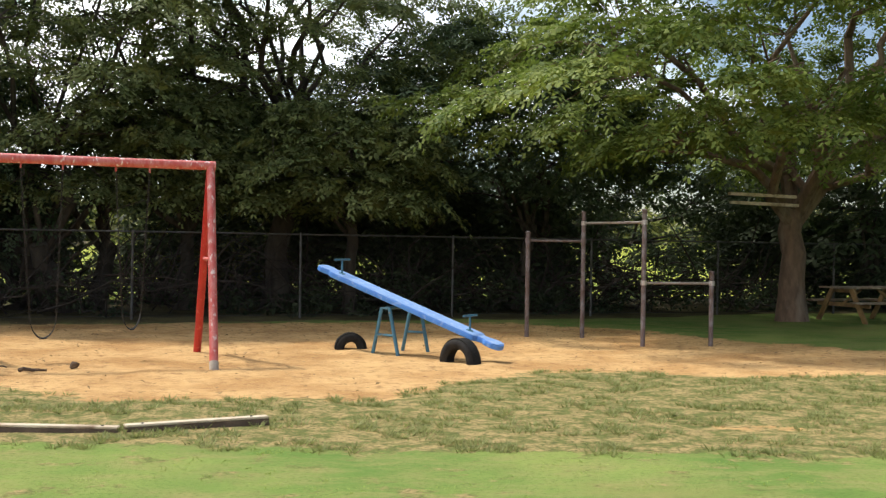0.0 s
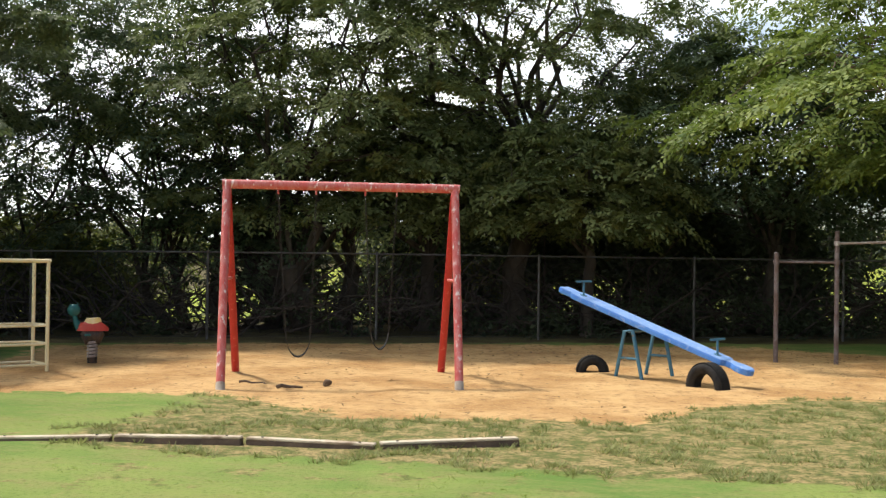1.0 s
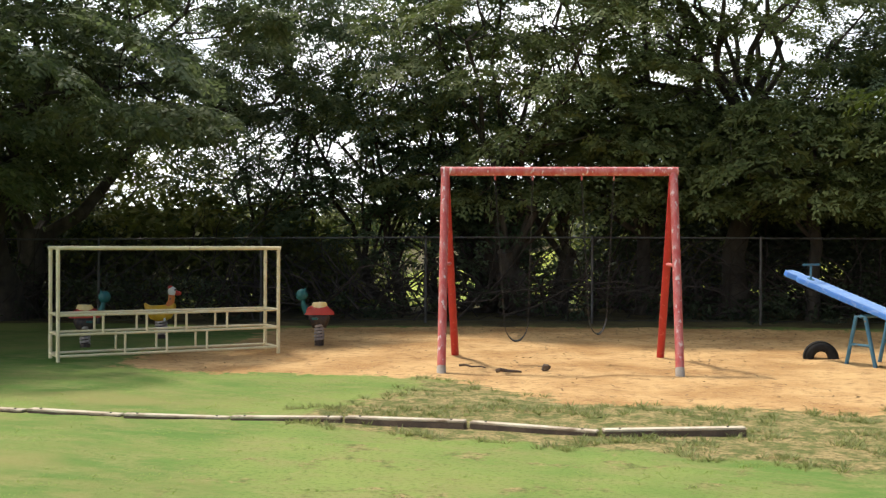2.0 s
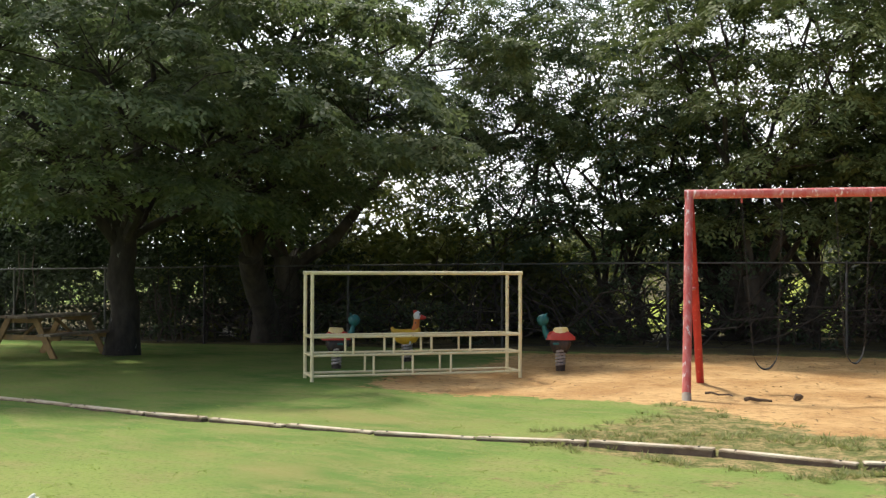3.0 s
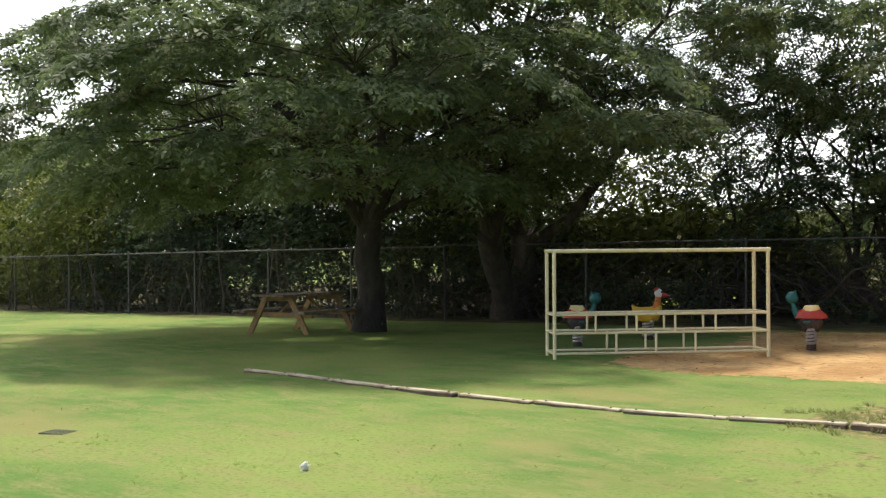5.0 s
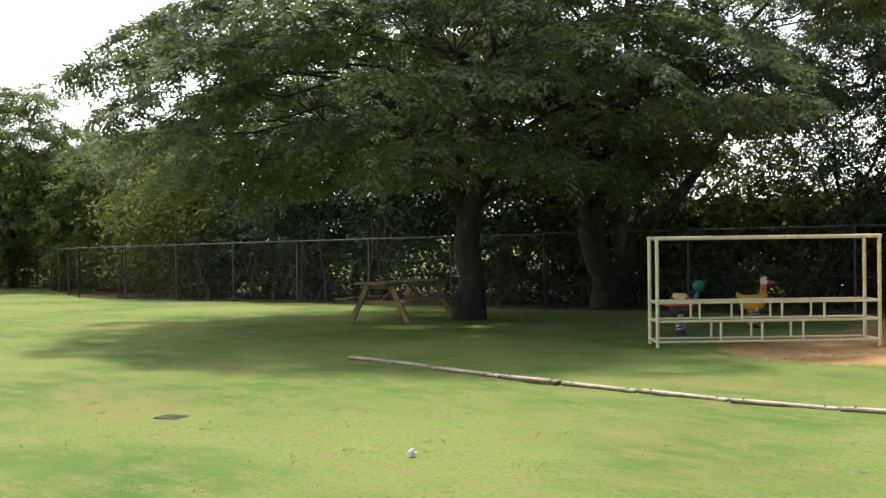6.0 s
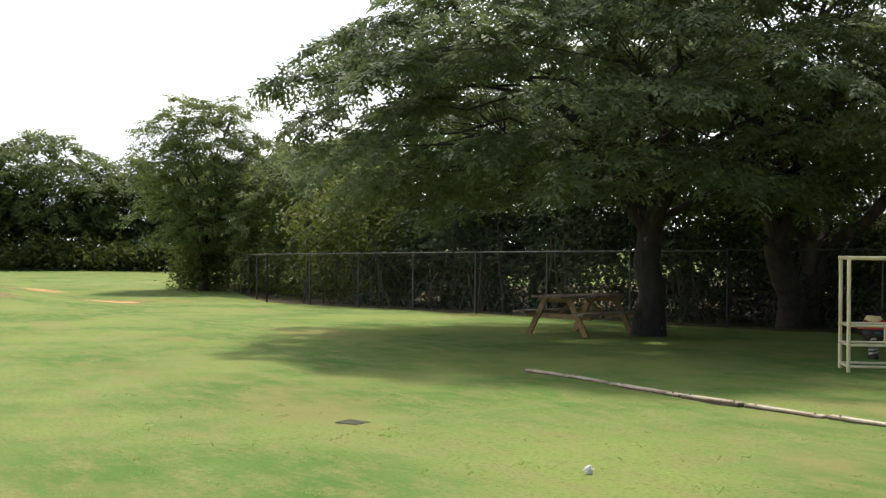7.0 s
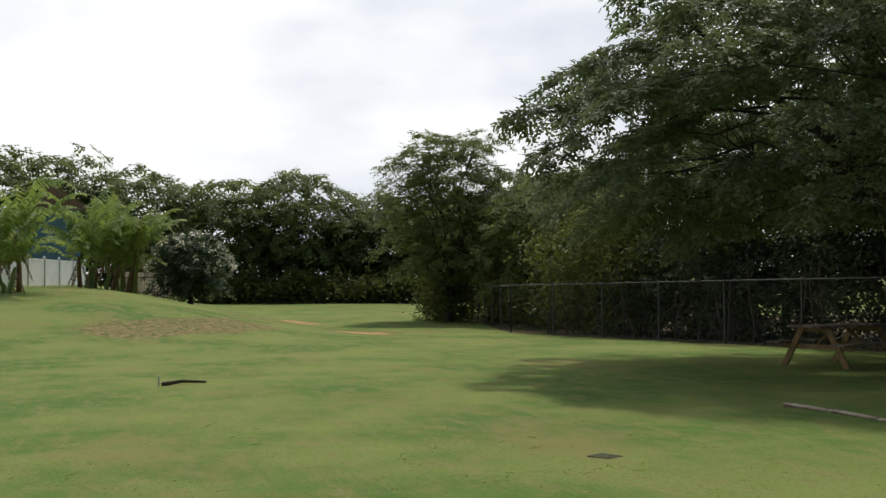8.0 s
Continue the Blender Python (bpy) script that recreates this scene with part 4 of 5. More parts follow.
def half_tyre(a, b, label):
    """A worn tyre half sunk in the sand, standing from a to b."""
    a, b = Vector((*a, 0)), Vector((*b, 0))
    c = (a + b) / 2 - Vector((0, 0, 0.03))
    d = (b - a).normalized()
    n = d.cross(Vector((0, 0, 1)))
    out, root = (b - a).length / 2, None
    root = thing("tyre", c, label, "tyre", "half-buried tyres")
    bm = bmesh.new()
    rings = []
    w, th = 0.10, 0.125
    prof = [(0.0, -0.62), (0.30, -0.98), (0.70, -1.0), (0.93, -0.80), (1.0, -0.45), (1.0, 0.45), (0.93, 0.80), (0.70, 1.0), (0.30, 0.98), (0.0, 0.62)]
    for i in range(31):
        ang = math.pi * (-0.10 + 1.20 * i / 30)
        e = d * -math.cos(ang) + Vector((0, 0, 1)) * math.sin(ang)
        rings.append([bm.verts.new(c + e * (out - th + th * r) + n * (w * k)) for r, k in prof])
    m = len(prof)
    for r0, r1 in zip(rings, rings[1:]):
        for k in range(m):
            bm.faces.new((r0[k], r0[(k + 1) % m], r1[(k + 1) % m], r1[k]))
    body = part("casing", bm, RUBBER, root, smooth=True)
    bm = bmesh.new()
    for i in range(44):
        ang = math.pi * (-0.05 + 1.10 * i / 43)
        e = d * -math.cos(ang) + Vector((0, 0, 1)) * math.sin(ang)
        t = d * math.sin(ang) + Vector((0, 0, 1)) * math.cos(ang)
        for k, sl in ((-0.62, 1), (0.0, -1), (0.62, 1)):
            m4 = Matrix((t, n, e)).transposed().to_4x4()
            m4.translation = c + e * (out + 0.003) + n * (w * k * 0.75)
            add_box(bm, m4 @ pose(0, 0, 0, 0, 0, 18 * sl), 0.022, 0.052, 0.012)
    part("tread", bm, RUBBER, body)


half_tyre((-1.49, 16.42), (-1.06, 16.50), "old black tyre half buried upright in the sand")
half_tyre((0.06, 14.98), (0.47, 14.52), "old black tyre half buried under the lowered end of the seesaw")


# ---- chin-up bars ----
def chin_up_bars():
    root = thing("chin_up_bars", (2.7, 18.2, 0), "row of rusty steel chin-up bars at stepped heights in sand", "chin-up bars")
    posts = [((1.42, 18.87), 1.70), ((2.35, 19.03), 2.05), ((3.07, 17.43), 2.05), ((4.17, 17.72), 1.12)]
    for (x, y), h in posts:
        bm = tube([(x, y, -0.15), (x, y, h - 0.02)], 0.037, 12)
        add_tube(bm, [(x, y, h - 0.02), (x, y, h), (x, y, h + 0.012)], [0.043, 0.041, 0.02], 12)
        part("post", bm, RUST, root, "rust-stained grey post", smooth=True)
    for i, j, z in ((0, 1, 1.56), (1, 2, 1.86), (2, 3, 0.94)):
        (xa, ya), _ = posts[i]
        (xb, yb), _ = posts[j]
        bm = tube([(xa, ya, z), (xb, yb, z)], 0.02, 10)
        for x, y in ((xa, ya), (xb, yb)):
            add_tube(bm, [(x, y, z - 0.035), (x, y, z + 0.035)], 0.047, 12)
        part("bar", bm, BARE_STEEL if i else RUST, root, "worn bright steel bar" if i else "rusty steel bar", smooth=True)


chin_up_bars()


# ---- climbing frame ----
def climbing_frame():
    fl, fr = Vector((-10.06, 11.62, 0)), Vector((-8.24, 13.92, 0))
    d = (fr - fl).normalized()
    back = Vector((0, 0, 1)).cross(d) * 0.52
    ln = (fr - fl).length
    root = thing("climbing_frame", (fl + fr) / 2, "cream painted steel climbing frame with ladder-like rails", "climbing frame")
    rows = (("front", Vector((0, 0, 0))), ("rear", back))
    for _, o in rows:
        for p in (fl, fr):
            part("post", tube([p + o - Vector((0, 0, 0.1)), p + o + Vector((0, 0, 1.43))], 0.025, 12), CREAM, root, smooth=True)
        part("top_rail", tube([fl + o + Vector((0, 0, 1.43)) - d * 0.03, fr + o + Vector((0, 0, 1.43)) + d * 0.03], 0.026, 12), CREAM, root, smooth=True)
        for z in (0.58, 0.335, 0.065):
            part("rail", tube([fl + o + Vector((0, 0, z)), fr + o + Vector((0, 0, z))], 0.018, 10), CREAM, root, smooth=True)
        for f in (0.19, 0.38, 0.56, 0.75):
            p = fl + o + d * (ln * f)
            part("upright", tube([p + Vector((0, 0, 0.335)), p + Vector((0, 0, 0.58))], 0.016, 8), CREAM, root, smooth=True)
        for f in (0.285, 0.47, 0.655):
            p = fl + o + d * (ln * f)
            part("upright", tube([p + Vector((0, 0, 0.065)), p + Vector((0, 0, 0.335))], 0.016, 8), CREAM, root, smooth=True)
    for p in (fl, fr):
        for z in (1.43, 0.58, 0.335, 0.065):
            part("end_bar", tube([p + Vector((0, 0, z)), p + back + Vector((0, 0, z))], 0.019, 10), CREAM, root, smooth=True)


climbing_frame()


# ---- spring riders ----
def spring(root, h):
    pts = [(0.12 * math.cos(a * math.tau / 12), 0.12 * math.sin(a * math.tau / 12), 0.06 + (h - 0.06) * a / 60) for a in range(61)]
    o = ORIGIN[root]
    # light steel gives the coil its highlights
    coil = part("spring", tube([Vector(p) + o for p in pts], 0.021, 8), BARE_STEEL, root, "heavy worn steel coil spring, lightened for highlights", smooth=True)
    # added dark cylinder that stands in for the shade between the turns
    part("damper", tube([o + Vector((0, 0, 0.02)), o + Vector((0, 0, h))], 0.075, 12), SPRING, coil, "dark core added for shade inside the coil", smooth=True)
    part("base_plate", tube([o + Vector((0, 0, -0.04)), o + Vector((0, 0, 0.05)), o + Vector((0, 0, 0.065))], [0.125, 0.125, 0.11], 16), SPRING, root)


def saddle_rider(at, heading, label):
    """A spring rider with a saddle back and an upright head; heading: the way that it faces, in degrees."""
    root = thing("spring_rider", (0, 0, 0), label, "spring rider", "spring riders")
    spring(root, 0.32)
    part("underbody", tube([(-0.26, 0, 0.44), (-0.16, 0, 0.37), (0.16, 0, 0.37), (0.26, 0, 0.44)], [0.06, 0.13, 0.13, 0.06], 12), SPRING, root, "dark foot rest block", smooth=True)
    # shell: arched over, flat below, flaring towards both ends
    prof = [(-0.40, 0.50, 0.04), (-0.33, 0.54, 0.11), (-0.20, 0.60, 0.15), (0.0, 0.605, 0.15), (0.20, 0.60, 0.14), (0.33, 0.57, 0.10), (0.40, 0.53, 0.04)]
    bm = bmesh.new()
    rings = [[bm.verts.new((x, w * math.cos(math.pi * k / 8), 0.455 + (z - 0.455) * math.sin(math.pi * k / 8) ** 0.7)) for k in range(9)] for x, z, w in prof]
    for r0, r1 in zip(rings, rings[1:]):
        for k in range(8):
            bm.faces.new((r0[k], r0[k + 1], r1[k + 1], r1[k]))
        bm.faces.new((r0[8], r0[0], r1[0], r1[8]))
    bm.faces.new(rings[0])
    bm.faces.new(rings[-1][::-1])
    body = part("body", bm, RED_PLASTIC, root, "faded red moulded shell", smooth=True)
    part("saddle", tube([(-0.20, 0, 0.63), (-0.13, 0, 0.57), (0.0, 0, 0.54), (0.12, 0, 0.565), (0.18, 0, 0.625)], [0.04, 0.10, 0.12, 0.10, 0.04], 14), CREAM_PLASTIC, body, "pale yellow saddle", smooth=True)
    part("neck", tube([(0.34, 0, 0.50), (0.42, 0, 0.60), (0.45, 0, 0.70)], [0.085, 0.065, 0.055], 12), TEAL_PLASTIC, root, smooth=True)
    head = part("head", blob((0.47, 0, 0.77), 0.165, 0.13, 0.095), TEAL_PLASTIC, root, "teal moulded head", smooth=True)
    for k in (-1, 1):
        part("ear", tube([(0.40, 0.06 * k, 0.82), (0.37, 0.075 * k, 0.88)], [0.035, 0.012], 8), TEAL_PLASTIC, head, smooth=True)
        part("foot_rest", box(Matrix.Translation((0.10, 0.22 * k, 0.40)), 0.16, 0.14, 0.03, 0.01), TEAL_PLASTIC, root)
    part("handle", tube([(0.30, -0.20, 0.68), (0.30, 0.20, 0.68)], 0.018, 8), SPRING, root, smooth=True)
    root.matrix_basis = pose(*at, ground_z(*at), 0, 0, heading) @ Matrix.Diagonal((0.56, 0.56, 0.94, 1))
    return root


def duck_rider(at, heading):
    root = thing("spring_rider", (0, 0, 0), "yellow duck-shaped spring rider with an orange bill", "spring rider", "spring riders")
    spring(root, 0.30)
    part("body", tube([(-0.36, 0, 0.60), (-0.30, 0, 0.52), (-0.20, 0, 0.45), (0.0, 0, 0.42), (0.16, 0, 0.46), (0.24, 0, 0.54), (0.26, 0, 0.60)], [0.02, 0.07, 0.12, 0.15, 0.13, 0.10, 0.06], 16), YELLOW, root, "yellow moulded body", smooth=True)
    part("neck", tube([(0.17, 0, 0.50), (0.22, 0, 0.63), (0.23, 0, 0.74)], [0.11, 0.075, 0.07], 14), ORANGE_PLASTIC, root, "orange neck", smooth=True)
    head = part("head", blob((0.24, 0, 0.80), 0.095, 0.085, 0.085), WHITE_PLASTIC, root, "pale head with a dark cap", smooth=True)
    part("bill", tube([(0.30, 0, 0.78), (0.38, 0, 0.765), (0.44, 0, 0.765)], [0.05, 0.04, 0.025], 10), RED_PLASTIC, head, "orange-red bill", smooth=True)
    part("crest", blob((0.20, 0, 0.865), 0.06, 0.05, 0.035), RED_PLASTIC, head, smooth=True)
    for k in (-1, 1):
        part("eye", blob((0.305, 0.055 * k, 0.825), 0.018, 0.018, 0.022, seg=8), SPRING, head, smooth=True)
        part("foot_peg", tube([(0.08, 0.10 * k, 0.34), (0.08, 0.24 * k, 0.33)], 0.025, 8), WHITE_PLASTIC, root, smooth=True)
    part("handle", tube([(0.20, -0.18, 0.68), (0.20, 0.18, 0.68)], 0.016, 8), SPRING, root, smooth=True)
    root.matrix_basis = pose(*at, ground_z(*at), 0, 0, heading) @ Matrix.Diagonal((0.70, 0.70, 0.93, 1))


saddle_rider((-8.36, 15.31), 205, "spring rider with red body, pale saddle and teal head")
duck_rider((-11.0, 15.0), 35)
saddle_rider((-11.05, 13.30), 40, "spring rider with red body and teal head in shade")


# ---- border timbers on the lawn ----
def border_timbers():
    joints = [(-11.86, 7.98), (-11.08, 8.06), (-10.22, 8.05), (-9.12, 8.02), (-8.30, 8.10), (-7.41, 8.24), (-6.46, 8.36), (-5.54, 8.61), (-4.575, 8.84), (-3.52, 9.03), (-2.43, 9.10), (-1.37, 9.64)]
    rng = random.Random(4)
    for i, (a, b) in enumerate(zip(joints, joints[1:])):
        a, b = Vector((*a, 0)), Vector((*b, 0))
        d = (b - a).normalized()
        low = 0.0 if i < 8 else 0.010
        root = thing("border_timber", (a + b) / 2, "bleached weathered timber laid end to end on the grass", "timber", "border timbers")
        lift = Vector((0, 0, low))
        n = Vector((-d.y, d.x, 0)) * rng.uniform(-0.03, 0.03)
        p, q = a + d * 0.012 + lift + n, b - d * 0.022 + lift - n + Vector((0, 0, rng.uniform(-0.018, 0.016)))
        # body in the dark colour that stands for shade under the pale top
        part("body", beam(p, q, 0.095, 0.050 + 2 * low, 0.010), LOGSIDE, root, "side darkened for shade")
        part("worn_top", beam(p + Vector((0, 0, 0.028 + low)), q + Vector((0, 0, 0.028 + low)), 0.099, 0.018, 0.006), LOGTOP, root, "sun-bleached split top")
        for f in (0.12, 0.88):
            c = p.lerp(q, f) + Vector((0, 0, 0.036 + low))
            part("spike_head", tube([c, c + Vector((0, 0, 0.008))], 0.011, 8), CHAIN, root)


border_timbers()


# ---- picnic tables ----
def picnic_table(at, heading, label, long=1.85):
    """A-frame picnic table: top and bench boards, slanting legs, cross bearers and braces. Built along x."""
    root = thing("picnic_table", (0, 0, 0), label, "picnic table", "picnic tables")
    hl = long / 2
    for k in range(5):
        y = (k - 2) * 0.150
        part("top_board", beam((-hl, y, 0.745), (hl, y, 0.745), 0.14, 0.038), TIMBER, root, "grey weathered board")
    for side in (-1, 1):
        for k in range(2):
            y = side * (0.62 + 0.150 * k)
            part("bench_board", beam((-hl, y, 0.44), (hl, y, 0.44), 0.14, 0.038), TIMBER, root, "grey weathered board")
    for x in (-hl + 0.28, hl - 0.28):
        for side in (-1, 1):
            part("leg", beam((x, side * 0.70, -0.02), (x, side * 0.27, 0.725), 0.04, 0.12), PINE, root, "yellowed timber leg")
        part("bench_bearer", beam((x + 0.042, -0.78, 0.375), (x + 0.042, 0.78, 0.375), 0.04, 0.09), PINE, root)
        part("top_bearer", beam((x + 0.042, -0.36, 0.68), (x + 0.042, 0.36, 0.68), 0.04, 0.09), PINE, root)
        s = -1 if x > 0 else 1
        part("brace", beam((x + 0.04 * s, 0, 0.40), (x + 0.50 * s, 0, 0.70), 0.06, 0.04), PINE, root)
    root.matrix_basis = pose(*at, ground_z(*at), 0, 0, heading) @ Matrix.Diagonal((1, 1, 0.95, 1))


picnic_table((-17.0, 12.62), 103, "weathered wooden picnic table in the shade beside a trunk")
picnic_table((8.95, 23.9), 22, "weathered wooden picnic table with yellowed legs beside a trunk", 2.0)

# treehouse boards wedged in the fork of the wide tree
for k, (z, y) in enumerate(((2.58, 23.1), (2.40, 22.95))):
    b = part("board", beam((5.75, y - 0.15, z), (7.15, y + 0.1, z - 0.04), 0.16, 0.06), LOGTOP)
    tagged(b, "loose grey plank wedged across the limbs of a tree", "board", "planks in the tree")

# ---- white fence, house, bananas and blossom at the end of the field ----
def field_place(a, d):
    x, y = -0.41 - math.sin(radians(a)) * d, 0.13 + math.cos(radians(a)) * d
    return x, y


def vinyl_fence():
    a, b = Vector((*field_place(95.6, 43.0), 0)), Vector((*field_place(90.2, 61.0), 0))
    n = 7
    base = 1.42
    root = thing("panel_fence", a + Vector((0, 0, base)), "white vinyl panel fence with capped posts on a grass bank", "fence")
    for i in range(n + 1):
        p = a.lerp(b, i / n) + Vector((0, 0, base))
        bm = box(Matrix.Translation(p + Vector((0, 0, 0.40))), 0.12, 0.12, 1.55, 0.01)
        post = part("post", bm, VINYL, root)
        bm = bmesh.new()
        bmesh.ops.create_cone(bm, cap_ends=True, segments=4, radius1=0.11, radius2=0.0, depth=0.09, matrix=Matrix.Translation(p + Vector((0, 0, 1.22))) @ pose(0, 0, 0, 0, 0, 45))
        part("cap", bm, VINYL, post)
        if i < n:
            q = a.lerp(b, (i + 1) / n) + Vector((0, 0, base))
            part("panel", beam(p + Vector((0, 0, 0.50)), q + Vector((0, 0, 0.50)), 0.035, 1.16), VINYL, root)
            part("rail", beam(p + Vector((0, 0, 1.06)), q + Vector((0, 0, 1.06)), 0.06, 0.09), VINYL, root)


vinyl_fence()


def wood_fence():
    a, b = Vector((*field_place(88.6, 60.0), 0)), Vector((*field_place(86.0, 66.0), 0))
    root = thing("wood_fence", a + Vector((0, 0, 0.9)), "bleached grey wooden fence behind the bananas", "fence")
    n = 16
    rng = random.Random(3)
    for i in range(n):
        p, q = a.lerp(b, i / n), a.lerp(b, (i + 0.92) / n)
        z = 0.55 + rng.uniform(-0.03, 0.03)
        part("picket", beam(p + Vector((0, 0, z + 0.75)), q + Vector((0, 0, z + 0.75)), 0.025, 1.4), LOGTOP, root)
    for z in (0.9, 1.7):
        part("rail", beam(a + Vector((0.05, 0, z)), b + Vector((0.05, 0, z)), 0.05, 0.09), TIMBER, root)


wood_fence()


def house():
    c = Vector((*field_place(92.0, 74.0), 0.9))
    root = thing("house", c, "blue house with a brown gabled roof among bananas", "house")
    m = Matrix.Translation(c) @ pose(0, 0, 0, 0, 0, 8)
    part("wall", box(m @ Matrix.Translation((0, 0, 2.6)), 7.0, 3.2, 5.2, 0.02), HOUSE_BLUE, root, "blue painted siding")
    for k in range(12):
        part("clapboard", box(m @ Matrix.Translation((3.52, 0, 1.4 + 0.31 * k)), 0.05, 3.22, 0.285, 0.01), HOUSE_BLUE, root)
    bm = bmesh.new()
    v = [bm.verts.new(m @ Vector(p)) for p in ((-4, -2.0, 5.1), (4, -2.0, 5.1), (4, 0, 6.3), (-4, 0, 6.3), (-4, 2.0, 5.1), (4, 2.0, 5.1), (-4, -2.0, 4.95), (4, -2.0, 4.95), (4, 2.0, 4.95), (-4, 2.0, 4.95))]
    for f in ((0, 1, 2, 3), (3, 2, 5, 4), (1, 7, 8, 5, 2), (0, 3, 4, 9, 6), (0, 6, 7, 1), (4, 5, 8, 9), (6, 9, 8, 7)):
        bm.faces.new([v[i] for i in f])
    part("roof", bm, HOUSE_ROOF, root, "brown shingled roof")
    part("fascia", box(m @ Matrix.Translation((4.02, 0, 4.95)), 0.06, 4.0, 0.22, 0.01), TIMBER, root)


house()


def banana_plant(at, height, seed, lean=0.0):
    """Pale stems with long arched leaves, torn along the ribs, and dry leaves that hang."""
    rng = np.random.default_rng(seed)
    x, y = at
    z = ground_z(x, y)
    root = thing("banana_plant", (x, y, z), "clump of banana plants with long wind-torn light green leaves", "banana plant", "banana plants")
    for s in range(4):
        foot = np.array([x + rng.normal(0, 0.5), y + rng.normal(0, 0.5), z - 0.05])
        h = height * rng.uniform(0.12, 0.34)
        top = foot + np.array([rng.normal(0, 0.2), rng.normal(0, 0.2), h])
        part("stem", tube(curve_between(rng, foot, top, 4, 0.03), [0.10, 0.09, 0.08, 0.07, 0.05], 10), DRYLEAF if s % 2 else LEAF_BANANA, root, "pale fibrous stem", smooth=True)
        for k in range(13):
            a = math.tau * (k * 0.382 + rng.uniform(-0.05, 0.05))
            hang = k > 9
            ln = height * rng.uniform(0.42, 0.68) * (0.45 if hang else 1)
            rise = rng.uniform(0.55, 1.7)
            sink = rise * rng.uniform(0.45, 0.9)
            d = np.array([math.cos(a), math.sin(a), 0])
            side = np.array([-math.sin(a), math.cos(a), 0])
            quads = []
            prev = None
            for i in range(27):
                t = i / 26
                c = top + d * ln * t * (0.62 if not hang else 0.35) + np.array([0, 0, ln * (rise * t - sink * t * t) if not hang else -ln * t * 0.85])
                w = 0.27 * math.sin(math.pi * min(1, 0.10 + 0.88 * t)) ** 0.6 * (0.4 if hang else 1)
                if prev is not None and t > 0.12:
                    # strips torn along the veins, each hanging its own way
                    for sg in (-1, 1):
                        tear, gap = rng.uniform(0.55, 1.15), rng.uniform(0.55, 0.95)
                        drop = np.array([0, 0, -w * rng.uniform(0.2, 1.0)])
                        e = prev + (c - prev) * gap
                        quads.append([prev, e, e + side * sg * w * tear + drop, prev + side * sg * pw * tear + drop])
                prev, pw = c, w
            leaf = new("leaf", quads_mesh("leaf", np.array(quads) - np.array([x, y, z]), DRYLEAF if hang else LEAF_BANANA))
            leaf.parent = root
    return root


banana_plant(field_place(94.2, 40.5), 6.0, 1)
banana_plant(field_place(89.6, 47.0), 5.8, 2)
banana_plant(field_place(87.6, 48.0), 5.6, 3)
banana_plant(field_place(88.5, 50.0), 5.8, 4)


def blossom_tree():
    x, y = field_place(85.2, 51.0)
    root = build_tree("rounded dark shrub tree dotted with white blossom", (x, y), 0.12, 0.6, (x, y, ground_z(x, y) + 1.6, 1.55, 1.5, 1.5), 9, 9000, LEAF_DARK, BARK, 120,
                      frond=(0.45, 0.16, 4), clump=0.5, stems=1, name="blossom_tree", low=0.9, skirt=0.9)
    rng = np.random.default_rng(8)
    v = rng.normal(0, 1, (80, 3))
    v /= np.linalg.norm(v, axis=1)[:, None]
    v[:, 2] = np.abs(v[:, 2]) * 0.9 - 0.1
    c = np.array([x, y, ground_z(x, y) + 1.6]) + v * np.array([2.0, 1.95, 1.95])
    pos = np.repeat(c, 8, 0) + rng.normal(0, 0.06, (640, 3))
    ob = new("blossom", quads_mesh("blossom", leaf_quads(rng, pos, 0.20, 0.16, 0.2) - np.array(root.location), FLOWER))
    ob.parent = root


blossom_tree()


# ---- litter on sand and lawn ----
def stick_thing(name, label, category, pts, r, mat):
    bm = tube([Vector(p) for p in pts], [r * (1 - 0.5 * i / (len(pts) - 1)) for i in range(len(pts))], 7)
    tagged(part(name, bm, mat, smooth=True), label, category)


stick_thing("stick", "dark broken stick lying on the sand", "stick", [(-4.66, 12.90, 0.01), (-4.60, 12.86, 0.03), (-4.52, 12.90, 0.012), (-4.44, 12.86, 0.02), (-4.36, 12.91, 0.01)], 0.026, DARKWOOD)
stick_thing("stick", "small dark stick lying on the sand", "stick", [(-5.27, 13.22, 0.015), (-5.20, 13.25, 0.022), (-5.10, 13.21, 0.008), (-4.98, 13.25, 0.012), (-4.92, 13.20, 0.004)], 0.016, DARKWOOD)
clod = blob((-4.22, 13.42, 0.02), 0.05, 0.045, 0.045, seg=12)
for v in clod.verts:
    v.co += Vector((0.030, 0.026, 0.024)) * noise.noise(v.co * 22)
tagged(part("clod", clod, DARKWOOD, smooth=True), "dark clod of earth on the sand", "clod")

crumple = blob((-6.38, 4.76, 0.028), 0.024, 0.022, 0.034, seg=12)
for v in crumple.verts:
    v.co += Vector((0.034, 0.030, 0.030)) * noise.noise(v.co * 45)
tagged(part("litter", crumple, PAPER), "crumpled scrap of white paper on the lawn", "litter")


def drain_cover(at, heading):
    x, y = at
    root = thing("drain_cover", (x, y, 0.0), "flat dark iron cover sunk in the lawn", "drain cover")
    m = Matrix.Translation((x, y, 0.0)) @ pose(0, 0, 0, 0, 0, heading)
    part("frame", box(m, 0.24, 0.20, 0.016, 0.004), GRATE, root)
    for k in range(6):
        part("slat", box(m @ Matrix.Translation((-0.09 + 0.036 * k, 0, 0.009)), 0.018, 0.16, 0.008, 0.002), GRATE, root)


drain_cover((-9.15, 4.33), 25)


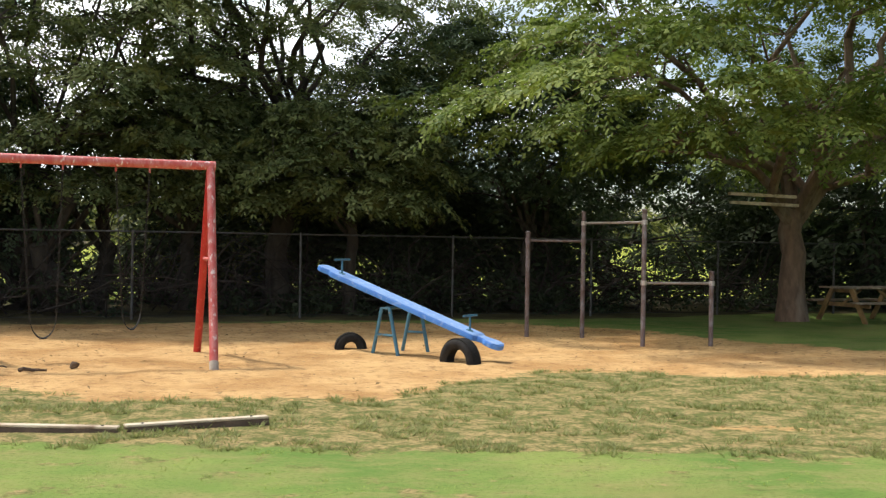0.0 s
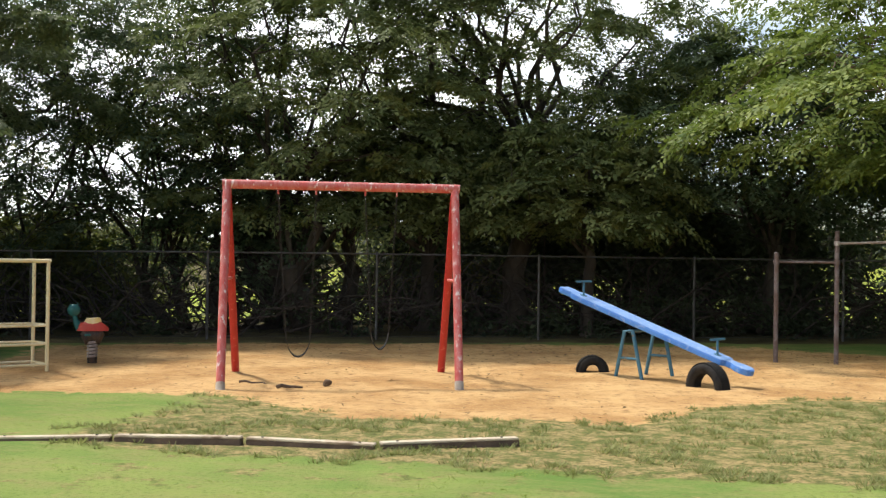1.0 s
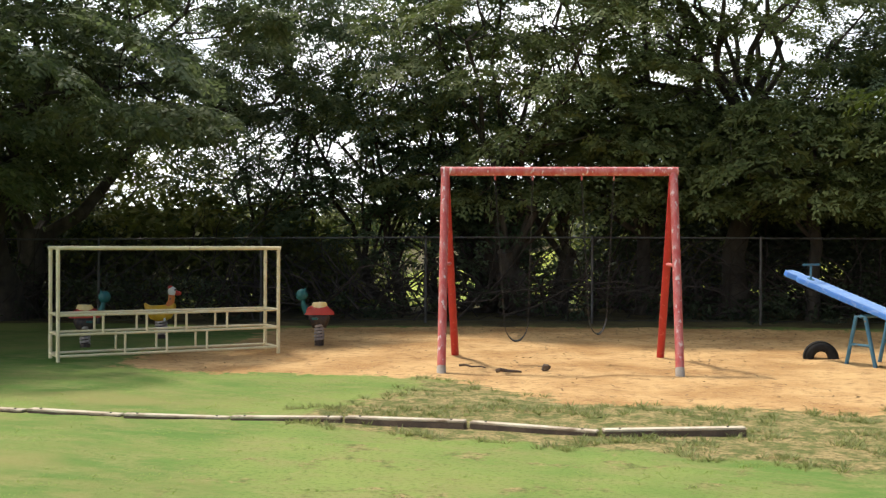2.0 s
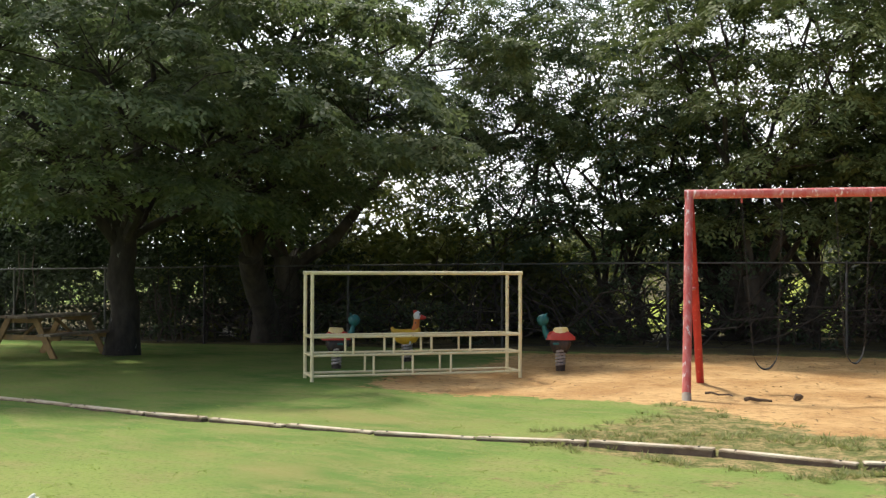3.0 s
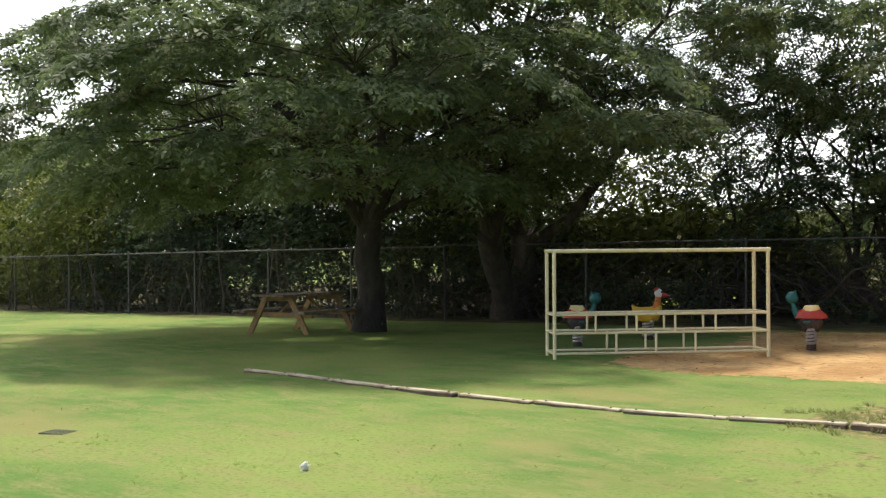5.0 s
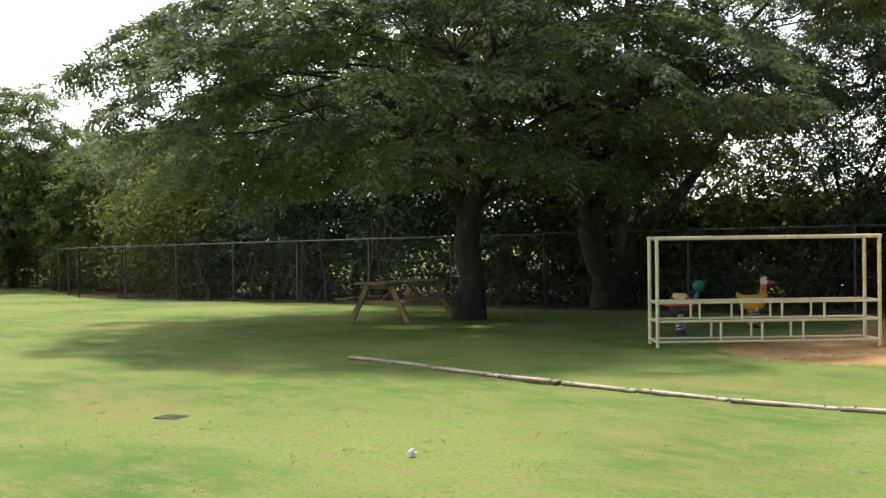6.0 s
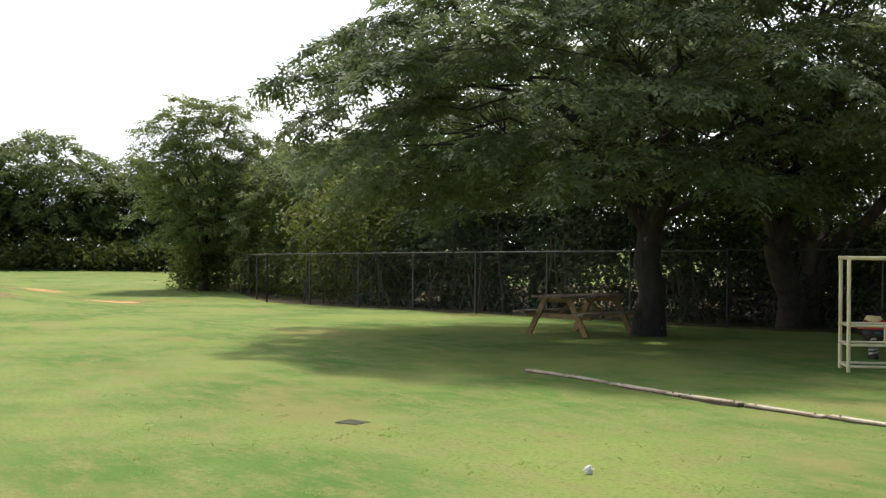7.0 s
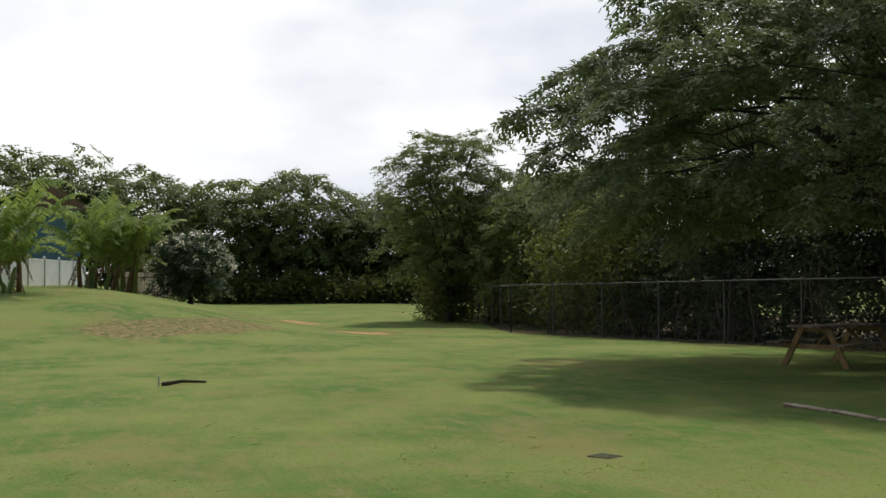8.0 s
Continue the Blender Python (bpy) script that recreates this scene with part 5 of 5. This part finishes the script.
def sprinkler_pit():
    x, y = -17.3, 1.35
    z = ground_z(x, y)
    root = thing("broken_stake", (x, y, z), "short white stake beside a dark fallen branch on the lawn", "stake")
    part("stake", tube([(x, y - 0.25, z - 0.02), (x, y - 0.25, z + 0.14)], 0.014, 8), PAPER, root, "white plastic stake")
    stick_thing("branch", "dark fallen branch lying on the lawn", "branch", [(x, y - 0.20, z + 0.02), (x - 0.1, y + 0.1, z + 0.05), (x - 0.2, y + 0.45, z + 0.02)], 0.035, DARKWOOD)


sprinkler_pit()

# ---- fallen leaves on the sand ----
def leaf_litter(count, seed):
    rng = np.random.default_rng(seed)
    x, y = rng.uniform(-10, 8, count), rng.uniform(11, 22, count)
    sand = covers(x, y)[0]
    nz = np.array([noise.noise(Vector((u * 0.7, v * 0.7, 9))) for u, v in zip(x, y)])
    keep = (sand > 0.35) & (rng.uniform(0, 1, count) < 0.12 + 0.5 * np.clip(nz + 0.1, 0, 1) + 0.5 * smooth_np(16, 20, y))
    x, y = x[keep], y[keep]
    pos = np.stack([x, y, np.full(len(x), 0.004)], 1)
    tagged(new("leaf_litter", quads_mesh("leaf_litter", leaf_quads(rng, pos, 0.075, 0.03, 0.97), DRYLEAF)), "dry brown leaves scattered over the sand", "leaves", kind="stuff")


leaf_litter(9000, 14)

# ---- grass ----
def tufts(name, label, mat, count, blades, seed, turn, near, far, tall, pick):
    """Uncounted tufts of grass, each a spray of blades, over a sector of the lawn."""
    rng = np.random.default_rng(seed)
    a = np.radians(rng.uniform(*turn, count))
    d = near + (far - near) * rng.uniform(0, 1, count)
    x, y = -0.1 - np.sin(a) * d, 0.4 + np.cos(a) * d
    sand, dry, wild, meadow = covers(x, y)
    base_z = np.array([ground_z(u, v) + relief(u, v, c) for u, v, c in zip(x, y, sand)]) - 0.03 * sand
    nz = np.array([noise.noise(Vector((u * 1.6, v * 1.6, seed))) for u, v in zip(x, y)])
    keep = pick(sand, dry, nz)
    x, y, base_z = np.repeat(x[keep], blades), np.repeat(y[keep], blades), np.repeat(base_z[keep], blades)
    n = len(x)
    yaw = rng.uniform(0, math.tau, n)
    out = np.stack([np.cos(yaw), np.sin(yaw)], 1)
    r = np.abs(rng.normal(0, 0.05, n))
    h = rng.uniform(*tall, n)
    p = np.stack([x + out[:, 0] * r, y + out[:, 1] * r, base_z - 0.006], 1)
    s = np.stack([-out[:, 1], out[:, 0], np.zeros(n)], 1) * rng.uniform(0.004, 0.008, n)[:, None]
    tip = np.stack([out[:, 0] * h * 1.1, out[:, 1] * h * 1.1, h], 1)
    quads = np.stack([p - s, p + s, p + tip + s * 0.25, p + tip - s * 0.25], 1)
    tagged(new(name, quads_mesh(name, quads, mat)), label, "grass", kind="stuff")


tufts("tufts", "half-dry grass tufts on the worn turf round the sand", STRAW, 3300, 24, 23, (-26, 40), 8.0, 14.8, (0.018, 0.05), lambda sand, dry, nz: (sand < 0.62) & (dry + 0.2 * sand > 0.35) & (nz > -0.05))
tufts("grass", "short green tufts in the mown lawn", GRASS, 2600, 14, 21, (-26, 95), 5.8, 12.5, (0.008, 0.013), lambda sand, dry, nz: (sand < 0.2) & (dry < 0.5) & (nz > 0.0))
